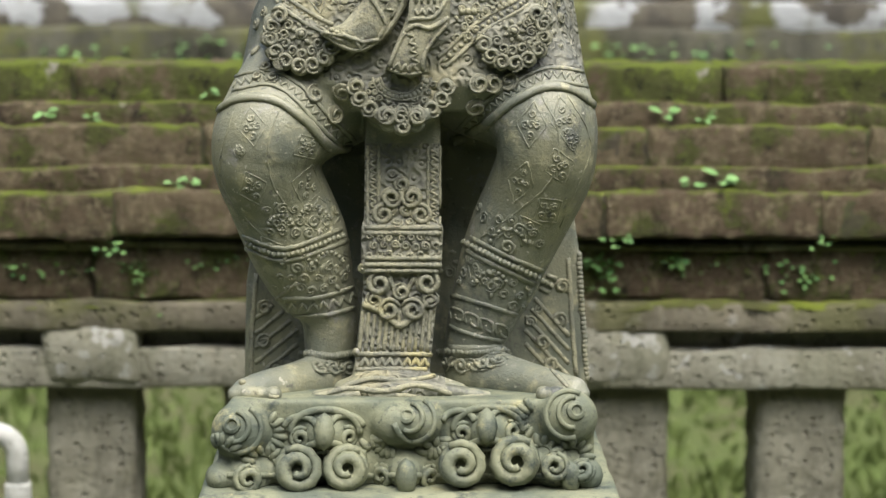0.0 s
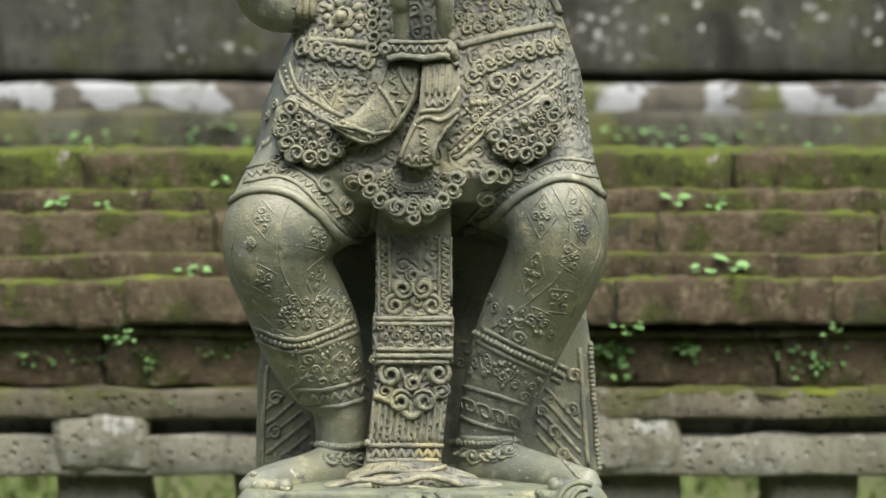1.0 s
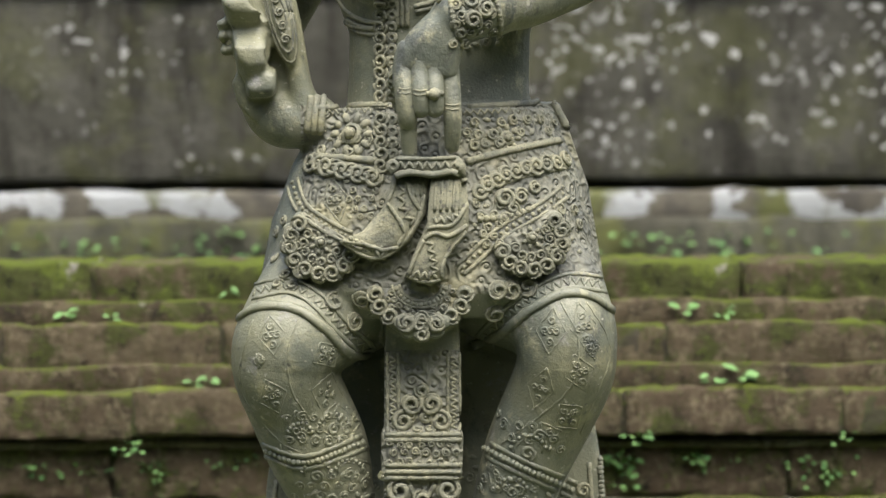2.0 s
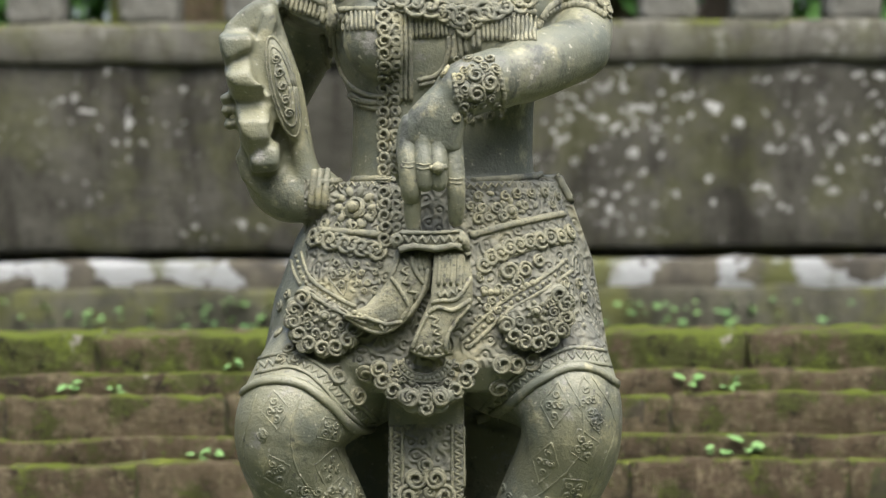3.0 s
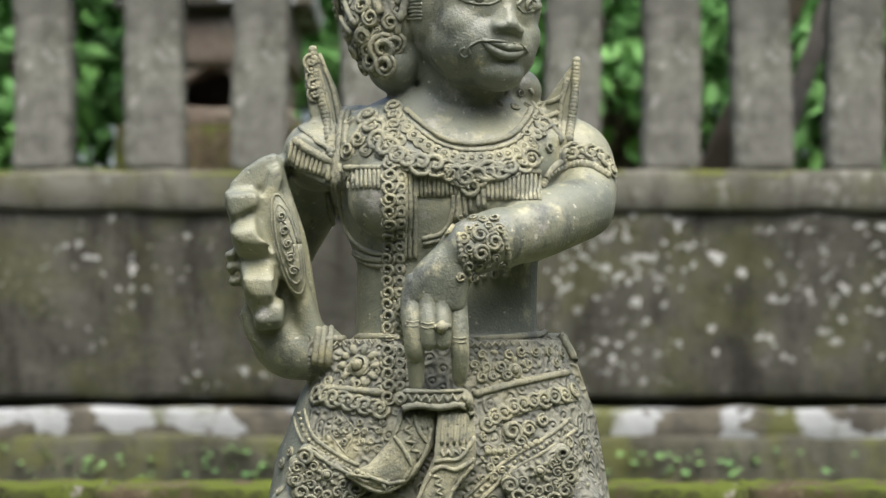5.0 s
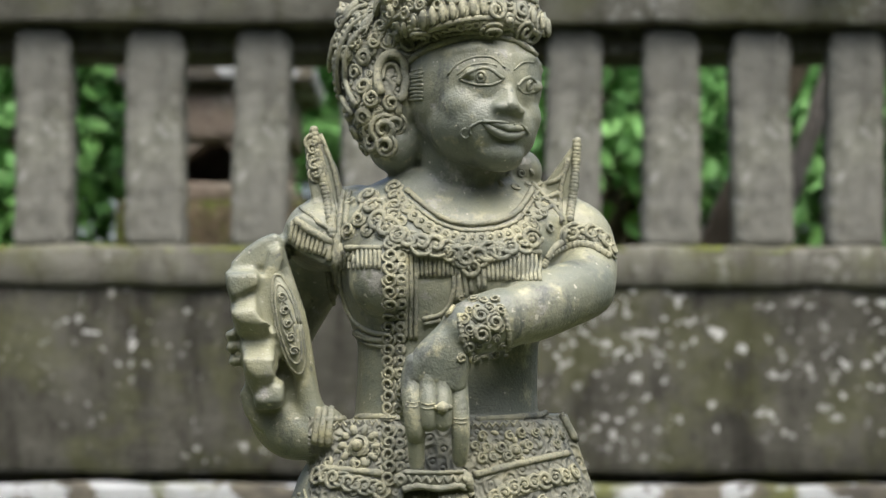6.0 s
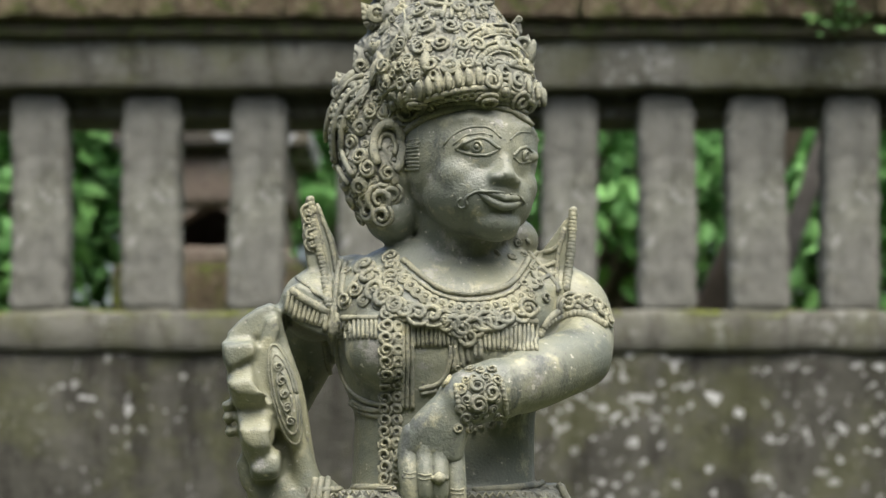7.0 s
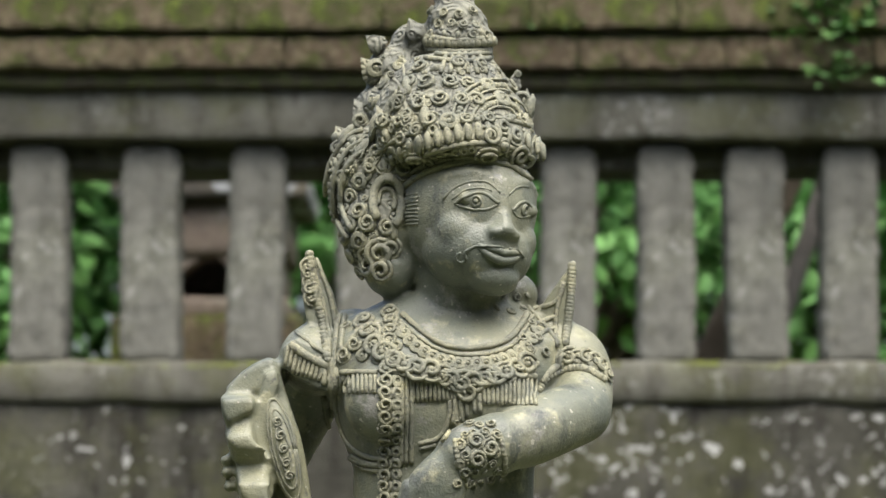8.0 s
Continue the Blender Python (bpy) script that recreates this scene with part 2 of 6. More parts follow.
# ---- ground: one sheet from the courtyard over the bank and terrace to the horizon ----
def ground_height(x, y):
    if y < 1.15:
        return 0.0
    if y < 2.45:
        return 0.30 * (y - 1.15) / 1.3 + 0.02 * noise.noise(Vector((x * 2, y * 2, 0)))
    if y < 2.75:
        return 0.30
    return 1.40 + 0.03 * noise.noise(Vector((x, y, 3)))


def build_ground():
    xs = [-400, -60, -12] + [-4 + 0.25 * i for i in range(33)] + [12, 60, 400]
    ys = [-400, -60, -10, -4, -1, 0.4, 1.15] + [1.25 + 0.15 * i for i in range(9)] + [2.70, 2.78, 3.2, 3.6, 4, 5, 7, 10, 20, 80, 600]
    verts = [(x, y, ground_height(x, y)) for y in ys for x in xs]
    w = len(xs)
    faces = [(j * w + i, j * w + i + 1, (j + 1) * w + i + 1, (j + 1) * w + i) for j in range(len(ys) - 1) for i in range(w - 1)]
    ob = new("ground", mesh_of("ground", verts, faces))
    ob.data.materials.append(GROUND)
    tagged(ob, "damp grassy ground with moss and bare soil", "ground", kind="structure")


build_ground()


# ---- the two garden walls: concrete balustrades under stepped brick copings ----
def build_lower_wall():
    w = empty("wall_lower", "low balustrade wall of pitted concrete under a mossy stepped brick coping", "garden wall", "structure", (0, 0.95, 0))
    box = lambda name, x0, x1, y0, y1, z0, z1, mat, seed, amp=0.004, rb=0.006, label="": part(
        name, rough_box(name, x1 - x0, y1 - y0, z1 - z0, 0.03, amp, seed, rb), mat, w, label, ((x0 + x1) / 2, (y0 + y1) / 2 - 0.95, (z0 + z1) / 2))
    L = 1.9
    box("footing", -L, L, 0.80, 1.10, -0.05, 0.08, CONCRETE, 1)
    box("bottom_rail", -L, L, 0.84, 1.06, 0.078, 0.135, CONCRETE, 2)
    box("top_beam", -L, L, 0.835, 1.065, 0.597, 0.652, CONCRETE, 3, 0.006, label="chipped pale concrete beam")
    box("groove", -L, L, 0.865, 1.035, 0.645, 0.685, CONCRETE, 4)
    box("ledge", -L, L, 0.825, 1.075, 0.676, 0.716, LEDGE, 5, 0.007, label="crumbling concrete ledge")
    for k in range(-2, 3):
        x = 0.262 + 0.703 * k
        box("joint_block", x - 0.065, x + 0.065, 0.829, 1.071, 0.603, 0.690, CONCRETE, 20 + k, 0.007, 0.012)
    box("coping_core", -L, L, 0.874, 1.026, 0.712, 1.018, JOINT, 6, 0.004)
    box("joint_filling", -L, L, 0.845, 1.055, 0.714, 0.792, JOINT, 10, 0.003)
    box("joint_filling", -L, L, 0.805, 1.095, 0.8035, 0.860, JOINT, 11, 0.003)
    box("joint_filling", -L, L, 0.837, 1.063, 0.884, 0.944, JOINT, 12, 0.003)
    box("mortar_ledge", -L, L, 0.830, 1.03, 0.784, 0.797, LEDGE, 7, 0.004)
    box("mortar_ledge", -L, L, 0.862, 1.03, 0.790, 0.808, JOINT, 13, 0.003)
    box("mortar_bed", -L, L, 0.824, 1.062, 0.856, 0.896, BRICK, 8, 0.008)
    box("mortar_bed", -L, L, 0.855, 1.029, 0.94, 0.978, BRICK, 9, 0.008)
    proto = [rough_box("baluster", 0.122, 0.12, 0.478, 0.012, 0.0045, s, 0.016, 45) for s in range(3)]
    for k in range(-8, 7):
        part("baluster", proto[k % 3], CONCRETE, w, at=(0.272 + 0.2405 * k, -0.025, 0.365))
    return w


def build_upper_wall():
    w = empty("wall_upper", "tall lichen-spotted retaining wall carrying a concrete balustrade with mossy brick coping", "retaining wall", "structure", (0, 2.7, 0))
    box = lambda name, x0, x1, y0, y1, z0, z1, mat, seed, amp=0.005, rb=0.008, label="": part(
        name, rough_box(name, x1 - x0, y1 - y0, z1 - z0, 0.05, amp, seed, rb, 14), mat, w, label, ((x0 + x1) / 2, (y0 + y1) / 2 - 2.7, (z0 + z1) / 2))
    L = 2.6
    box("rendered_face", -L, L, 2.592, 2.86, 1.104, 1.49, WALL, 1, 0.006, label="stained grey render with white lichen spots")
    box("shadow_joint", -L, L, 2.66, 2.86, 1.07, 1.11, PLINTH, 2)
    box("plinth", -L, L, 2.556, 2.86, 1.012, 1.082, LIME, 3, 0.008, 0.010, "flaking white limewash over dark stone")
    box("plinth_base", -L, L, 2.546, 2.86, 0.2, 1.03, PLINTH, 4, 0.012, 0.015)
    box("bottom_rail", -L, L, 2.575, 2.86, 1.488, 1.578, RAIL, 5, 0.007, 0.016)
    box("top_beam", -L, L, 2.605, 2.80, 2.05, 2.160, RAIL, 6, 0.006, 0.010)
    box("lintel", -L, L, 2.70, 2.90, 2.000, 2.058, RAIL, 12, 0.006, 0.010)
    box("coping_core", -L, L, 2.63, 2.78, 2.15, 2.46, JOINT, 7)
    box("joint_filling", -L, L, 2.565, 2.83, 2.194, 2.254, JOINT, 10, 0.003)
    box("joint_filling", -L, L, 2.55, 2.84, 2.278, 2.345, JOINT, 11, 0.003)
    box("mortar_ledge", -L, L, 2.568, 2.82, 2.253, 2.276, JOINT, 8)
    # Filler box added so the shaded gap above the beam is less black.
    box("mortar_bed", -L, L, 2.580, 2.82, 2.156, 2.198, JOINT, 14)
    box("mortar_bed", -L, L, 2.575, 2.83, 2.345, 2.375, JOINT, 9)
    protos = [rough_box("baluster", 0.117 + 0.004 * s, 0.11, 0.474, 0.014, 0.005, 10 + s, 0.018, 40) for s in range(3)]
    for s, me in enumerate(protos):
        for q in me.vertices:
            k = max(0.0, (q.co.z - 0.195) / 0.042)
            q.co.x *= 1.0 - (0.16 + 0.05 * s) * k * k
            q.co.x += 0.003 * math.sin(q.co.z * 9 + s * 2)
    for i, x in enumerate((-1.77, -1.55, -1.325, -1.10, -0.868, -0.628, -0.403, -0.175, 0.045, 0.262, 0.470, 0.663, 0.862, 1.06, 1.27, 1.49, 1.71)):
        part("baluster", protos[i % 3], PICKET, w, at=(x, -0.005, 1.812), turn=(0, radians(((i * 37) % 7 - 3) * 0.12), 0))
    return w


WALL_LOWER, WALL_UPPER = build_lower_wall(), build_upper_wall()


# unseen plain walls behind and beside the camera, added to cut low sky light
def build_sky_blockers():
    for name, x, y, sx, sy in (("wall_south", 0, -4.3, 9.4, 0.25), ("wall_east", 4.6, -0.4, 0.25, 7.5), ("wall_west", -4.6, -0.4, 0.25, 7.5)):
        ob = new(name, rough_box(name, sx, sy, 3.9, 0.3, 0.01, 5, 0.02))
        ob.data.materials.append(WALL)
        ob.location = (x, y, 1.93)
        tagged(ob, "plain weathered grey wall out of view, added to block low skylight", "wall", kind="structure")


build_sky_blockers()


# ---- the statue: one carved stone mesh ----
# Sheet places are pixel positions from the camera near EYE_PT, on the plane y = SHEET; pt fits them to its view.
EYE_PT, SHEET = Vector((0, -2.157, 1.21)), -0.05


def pt(x, y, z):
    k = (y - EYE_PT.y) / (SHEET - EYE_PT.y)
    return Vector((x * k, y, EYE_PT.z + (z - EYE_PT.z) * k))


class Solid:
    """Gathers closed shapes as plain vertices and faces."""

    def __init__(self):
        self.v, self.f = [], []

    def loft(self, rings):
        """rings: lists of points, all as long; closed at both ends."""
        n, i = len(rings[0]), len(self.v)
        for r in rings:
            self.v += [Vector(p) for p in r]
        for a in range(len(rings) - 1):
            for b in range(n):
                c = (b + 1) % n
                self.f.append((i + a * n + b, i + a * n + c, i + (a + 1) * n + c, i + (a + 1) * n + b))
        self.f.append(tuple(range(i + n - 1, i - 1, -1)))
        e = i + (len(rings) - 1) * n
        self.f.append(tuple(range(e, e + n)))

    def limb(self, points, n=20, raw=False):
        """points: (x, y, z, radius) along a limb, with round ends."""
        ps = [(Vector(p[:3]) if raw else pt(*p[:3]), p[3]) for p in points]
        dense = []
        for a in range(len(ps) - 1):
            for s in range(8):
                u = s / 8
                p0, p1, p2, p3 = ps[max(a - 1, 0)], ps[a], ps[a + 1], ps[min(a + 2, len(ps) - 1)]
                h = lambda q0, q1, q2, q3: 0.5 * (2 * q1 + (q2 - q0) * u + (2 * q0 - 5 * q1 + 4 * q2 - q3) * u * u + (3 * q1 - q0 - 3 * q2 + q3) * u ** 3)
                dense.append((h(p0[0], p1[0], p2[0], p3[0]), h(p0[1], p1[1], p2[1], p3[1])))
        dense.append(ps[-1])
        d0 = (dense[1][0] - dense[0][0]).normalized()
        d1 = (dense[-1][0] - dense[-2][0]).normalized()
        caps0 = [(dense[0][0] - d0 * dense[0][1] * math.cos(a), dense[0][1] * max(math.sin(a), 0.05)) for a in (0.05, 0.4, 0.8, 1.2)]
        caps1 = [(dense[-1][0] + d1 * dense[-1][1] * math.cos(a), dense[-1][1] * max(math.sin(a), 0.05)) for a in (1.2, 0.8, 0.4, 0.05)]
        allp = caps0 + dense + caps1
        side = d0.orthogonal().normalized()
        rings = []
        for a, (p, r) in enumerate(allp):
            d = (allp[min(a + 1, len(allp) - 1)][0] - allp[max(a - 1, 0)][0]).normalized()
            side = (side - d * side.dot(d)).normalized()
            other = d.cross(side)
            rings.append([p + (side * math.cos(t) + other * math.sin(t)) * r for t in (2 * math.pi * b / n for b in range(n))])
        self.loft(rings)

    def ball(self, c, r, turn=None, n=20, m=12, raw=False):
        c = Vector(c) if raw else pt(*c)
        turn = turn or Matrix.Identity(3)
        rings = []
        for a in range(m + 1):
            th = -math.pi / 2 + math.pi * (0.02 + 0.96 * a / m)
            rings.append([c + turn @ Vector((r[0] * math.cos(th) * math.cos(p), r[1] * math.cos(th) * math.sin(p), r[2] * math.sin(th))) for p in (2 * math.pi * b / n for b in range(n))])
        self.loft(rings)

    def slab(self, outline, y0, y1):
        """outline: sheet (x, z) points, drawn out in depth from y0 to y1."""
        self.loft([[pt(x, y0, z) for x, z in outline], [pt(x, y1, z) for x, z in outline]])

    def block(self, outline, y0, y1, ridge=0.5, depth=0.014):
        """A finger block: slab with a broad chamfer towards a ridge on its front."""
        cx, cz = (sum(p[i] for p in outline) / len(outline) for i in (0, 1))
        near = [(cx + (x - cx) * 0.92, cz + (z - cz) * ridge) for x, z in outline]
        self.loft([[pt(x, y0, z) for x, z in near], [pt(x, y0 + depth, z) for x, z in outline], [pt(x, y1, z) for x, z in outline]])

    def scallop(self, cx, cz, rx, rz, a0, a1, lobes, y0, y1, lean=0.0):
        """A plate whose edge runs in round lobes from angle a0 to a1."""
        rim = []
        for k in range(lobes * 8 + 1):
            t = radians(a0 + (a1 - a0) * k / (lobes * 8))
            g = 0.86 + 0.16 * abs(math.sin(math.pi * k / 8)) ** 0.6
            a, b = rx * g * math.cos(t), rz * g * math.sin(t)
            rim.append((cx + a * math.cos(lean) - b * math.sin(lean), cz + a * math.sin(lean) + b * math.cos(lean)))
        inset = [(cx + (x - cx) * 0.93, cz + (z - cz) * 0.93) for x, z in rim]
        self.loft([[pt(x, y0, z) for x, z in inset], [pt(x, y0 + 0.003, z) for x, z in rim], [pt(x, y1, z) for x, z in rim]])

    def stack(self, rows, n=40, power=2.3):
        """rows: (z, centre x, centre y, half width, half depth): rounded cross-sections, smoothly joined."""
        rings = []
        for a in range(len(rows) - 1):
            for s in range(5):
                u = s / 5
                u = u * u * (3 - 2 * u) * 0.5 + u * 0.5
                row = [p + (q - p) * u for p, q in zip(rows[a], rows[a + 1])]
                rings.append(row)
        rings.append(rows[-1])
        out = []
        for z, cx, cy, hw, hd in rings:
            ring = []
            for b in range(n):
                t = 2 * math.pi * b / n
                c, s = math.cos(t), math.sin(t)
                q = (abs(c) ** power + abs(s) ** power) ** (-1 / power)
                ring.append(pt(cx, cy, z) + Vector((hw * c * q, hd * s * q, 0)))
            out.append(ring)
        self.loft(out)


HEAD = pt(0.018, -0.03, 1.52)
HEAD_TURN = Matrix.Rotation(radians(29), 3, "Z") @ Matrix.Rotation(radians(6), 3, "Y")


def face(a, b, c):
    """A place on the head: a to its own side, b forward, c up."""
    return HEAD + HEAD_TURN @ Vector((a, -b, c))


def statue_body():
    s = Solid()
    # torso and skirt
    s.stack([(1.035, -0.010, 0.0, 0.150, 0.10), (1.06, -0.011, 0.0, 0.163, 0.118), (1.12, -0.010, 0.0, 0.150, 0.112), (1.17, -0.008, 0.0, 0.134, 0.10),
             (1.205, -0.006, 0.0, 0.116, 0.092), (1.222, -0.006, 0.0, 0.110, 0.088)])
    s.stack([(1.20, -0.004, 0.0, 0.088, 0.073), (1.25, -0.003, 0.0, 0.085, 0.07), (1.29, -0.002, 0.0, 0.085, 0.072), (1.335, -0.005, 0.0, 0.098, 0.086), (1.375, -0.003, 0.0, 0.115, 0.092),
             (1.405, -0.002, 0.005, 0.122, 0.082), (1.43, 0.0, 0.008, 0.095, 0.062), (1.45, 0.004, 0.008, 0.055, 0.05)])
    s.ball((-0.055, -0.062, 1.355), (0.04, 0.032, 0.04))
    s.ball((0.045, -0.062, 1.355), (0.04, 0.032, 0.04))
    # coat skirts: a flaring edge at one hip
    s.slab([(0.085, 1.228), (0.108, 1.228), (0.135, 1.15), (0.150, 1.06), (0.12, 1.05)], 0.0, 0.035)
    s.slab([(-0.10, 1.215), (-0.125, 1.19), (-0.158, 1.12), (-0.178, 1.02), (-0.15, 1.02)], 0.02, 0.06)
    # neck and head
    s.limb([(0.008, 0.0, 1.41, 0.052), (0.014, -0.012, 1.45, 0.046), (0.018, -0.02, 1.48, 0.048)])
    s.ball(face(0, 0.0, 0.012), (0.064, 0.074, 0.072), HEAD_TURN, raw=True)
    s.ball(face(0, 0.028, -0.030), (0.053, 0.048, 0.040), HEAD_TURN, raw=True)
    s.ball(face(0.006, 0.050, -0.056), (0.026, 0.022, 0.017), HEAD_TURN, raw=True)
    for e in (-1, 1):
        s.ball(face(e * 0.029, 0.040, -0.018), (0.023, 0.024, 0.024), HEAD_TURN, raw=True)
    # nose: a straight bridge widening to a flat-cut tip
    rings = []
    for c, hw, b in ((0.026, 0.0055, 0.064), (0.016, 0.0058, 0.068), (0.004, 0.0068, 0.0745), (-0.008, 0.0082, 0.0810), (-0.014, 0.0098, 0.0845), (-0.019, 0.0105, 0.0840), (-0.0215, 0.0100, 0.080)):
        rings.append([face(a * hw, b + d, c) for a, d in ((-1.7, -0.022), (-1.05, -0.008), (-0.5, 0.0), (0.5, 0.0), (1.05, -0.008), (1.7, -0.022), (0.0, -0.035))])
    s.loft(rings)
    for e in (-1, 1):
        s.ball(face(e * 0.0105, 0.072, -0.0185), (0.0068, 0.0105, 0.0060), HEAD_TURN, raw=True, n=12, m=8)
    # brow ridges
    for e in (-1, 1):
        for k in range(7):
            u = k / 6
            s.ball(face(e * (0.010 + 0.036 * u), 0.064 - 0.022 * u * u, 0.027 + 0.009 * math.sin(math.pi * (0.10 + 0.75 * u))), (0.006, 0.006, 0.0040), HEAD_TURN, raw=True, n=10, m=6)
    # hair roll at the back and the ear
    s.ball((-0.052, 0.02, 1.555), (0.062, 0.075, 0.066))
    s.ball((-0.060, -0.015, 1.515), (0.040, 0.045, 0.050))
    s.ball((-0.052, -0.025, 1.478), (0.026, 0.030, 0.028))
    s.ball((0.062, 0.01, 1.452), (0.024, 0.03, 0.022))
    # crown in tiers
    s.stack([(1.574, 0.012, -0.028, 0.070, 0.076), (1.582, 0.011, -0.027, 0.076, 0.083), (1.600, 0.007, -0.02, 0.079, 0.086), (1.625, 0.003, -0.01, 0.074, 0.08), (1.65, 0.001, 0.0, 0.062, 0.068),
             (1.672, 0.004, 0.0, 0.043, 0.05)], power=2.0)
    s.stack([(1.660, 0.012, 0.0, 0.036, 0.038), (1.684, 0.013, 0.0, 0.029, 0.032), (1.687, 0.013, 0.0, 0.034, 0.037), (1.699, 0.013, 0.0, 0.033, 0.036), (1.703, 0.012, 0.0, 0.028, 0.031), (1.712, 0.010, 0.0, 0.030, 0.032),
             (1.722, 0.009, 0.0, 0.024, 0.026), (1.728, 0.008, 0.0, 0.018, 0.02), (1.735, 0.007, 0.0, 0.021, 0.022), (1.743, 0.006, 0.0, 0.014, 0.015), (1.765, 0.006, 0.0, 0.004, 0.004)], power=2.0)
    s.ball((-0.045, 0.02, 1.625), (0.045, 0.05, 0.030))
    s.ball((-0.048, 0.02, 1.660), (0.030, 0.04, 0.028))
    s.ball((-0.030, 0.02, 1.688), (0.024, 0.03, 0.022))
    # thighs, shins, feet
    s.limb([(-0.070, 0.0, 1.075, 0.075), (-0.108, -0.04, 1.045, 0.066), (-0.138, -0.078, 1.012, 0.054), (-0.1466, -0.080, 0.992, 0.0500), (-0.1452, -0.074, 0.972, 0.0475), (-0.1363, -0.062, 0.951, 0.0473), (-0.1186, -0.048, 0.910, 0.0478),
            (-0.1100, -0.040, 0.887, 0.0445), (-0.1013, -0.035, 0.867, 0.0395), (-0.0900, -0.032, 0.846, 0.0305), (-0.0865, -0.030, 0.829, 0.0268), (-0.0865, -0.030, 0.790, 0.0240)])
    s.limb([(0.050, 0.0, 1.080, 0.075), (0.085, -0.04, 1.055, 0.066), (0.110, -0.076, 1.022, 0.050), (0.1148, -0.080, 0.996, 0.0465), (0.1120, -0.072, 0.974, 0.0458), (0.1010, -0.060, 0.948, 0.0448), (0.0881, -0.050, 0.921, 0.0437),
            (0.0765, -0.042, 0.894, 0.0416), (0.0673, -0.037, 0.868, 0.0385), (0.0569, -0.034, 0.841, 0.0335), (0.0486, -0.031, 0.815, 0.0285), (0.0450, -0.030, 0.786, 0.0265)])
    s.limb([(-0.084, -0.030, 0.783, 0.024), (-0.115, -0.065, 0.773, 0.020), (-0.150, -0.10, 0.766, 0.016), (-0.168, -0.115, 0.764, 0.011)])
    s.limb([(0.050, -0.030, 0.785, 0.026), (0.085, -0.065, 0.776, 0.021), (0.125, -0.10, 0.768, 0.015), (0.144, -0.115, 0.766, 0.011)])
    for k in range(4):
        s.ball((-0.176 + 0.012 * k, -0.118 - 0.006 * k, 0.7595), (0.0085, 0.010, 0.008), n=10, m=6)
        s.ball((0.150 - 0.012 * k, -0.118 - 0.006 * k, 0.7605), (0.0085, 0.010, 0.008), n=10, m=6)
    # cloak panels behind the shins
    s.slab([(-0.168, 0.762), (-0.165, 0.87), (-0.150, 0.97), (-0.03, 1.0), (-0.03, 0.762)], 0.045, 0.085)
    s.slab([(0.155, 0.762), (0.150, 0.87), (0.135, 0.97), (0.02, 1.0), (0.02, 0.762)], 0.045, 0.085)
    s.slab([(-0.09, 0.76), (-0.105, 1.06), (0.09, 1.06), (0.075, 0.76)], 0.05, 0.09)
    # hanging sash between the legs
    s.slab([(-0.066, 0.778), (-0.056, 0.86), (-0.054, 1.03), (0.016, 1.03), (0.014, 0.86), (0.006, 0.778)], -0.082, -0.055)
    s.slab([(-0.058, 0.878), (-0.058, 0.922), (0.019, 0.922), (0.017, 0.878)], -0.088, -0.07)
    s.limb([(-0.075, -0.085, 0.765, 0.010), (-0.04, -0.09, 0.772, 0.012), (0.0, -0.09, 0.770, 0.012), (0.035, -0.085, 0.763, 0.009)])
    s.limb([(-0.10, -0.11, 0.757, 0.007), (-0.05, -0.12, 0.762, 0.008), (0.0, -0.12, 0.765, 0.008), (0.06, -0.11, 0.757, 0.007)])
    # shoulders and arms
    s.limb([(0.085, 0.01, 1.400, 0.036), (0.115, 0.0, 1.390, 0.035), (0.124, -0.015, 1.365, 0.031), (0.124, -0.045, 1.346, 0.029)])
    s.limb([(0.124, -0.045, 1.344, 0.029), (0.102, -0.075, 1.336, 0.030), (0.070, -0.105, 1.322, 0.028), (0.030, -0.128, 1.312, 0.022), (0.012, -0.138, 1.304, 0.021)])
    s.limb([(0.048, -0.117, 1.3165, 0.0285), (0.032, -0.126, 1.3125, 0.0268), (0.016, -0.135, 1.306, 0.0255)])
    # back of the hanging hand: four bones fanning from the wrist
    for x, z, r in ((-0.0360, 1.2600, 0.0098), (-0.0215, 1.2580, 0.0098), (-0.0078, 1.2560, 0.0095), (0.0060, 1.2560, 0.0092)):
        s.limb([(0.012, -0.136, 1.304, 0.020), ((x + 0.004) * 0.62, -0.141, 1.281, 0.0148), (x, -0.142, z, r)], 14)
    s.limb([(-0.0385, -0.130, 1.252, 0.0095), (-0.0410, -0.124, 1.238, 0.0080), (-0.0390, -0.120, 1.222, 0.0070)], 12)
    s.limb([(-0.085, 0.015, 1.405, 0.036), (-0.120, 0.025, 1.39, 0.036), (-0.132, 0.065, 1.345, 0.031), (-0.156, 0.06, 1.29, 0.027), (-0.160, 0.01, 1.235, 0.028), (-0.145, -0.03, 1.215, 0.030), (-0.118, -0.04, 1.212, 0.024)])
    # hand propped on the hip: a leaning palm plate behind stepped, folded fingers
    s.slab([(-0.168, 1.380), (-0.155, 1.390), (-0.150, 1.368), (-0.143, 1.347), (-0.134, 1.321), (-0.130, 1.303), (-0.124, 1.266), (-0.121, 1.248), (-0.125, 1.238), (-0.126, 1.201), (-0.143, 1.191), (-0.158, 1.200),
            (-0.176, 1.212), (-0.189, 1.226), (-0.194, 1.246), (-0.184, 1.266), (-0.176, 1.318), (-0.176, 1.360)], -0.050, -0.012)
    s.limb([(-0.1415, -0.058, 1.298, 0.0065), (-0.1370, -0.056, 1.270, 0.0080), (-0.1310, -0.052, 1.245, 0.0110), (-0.1270, -0.048, 1.222, 0.0160)], 14)
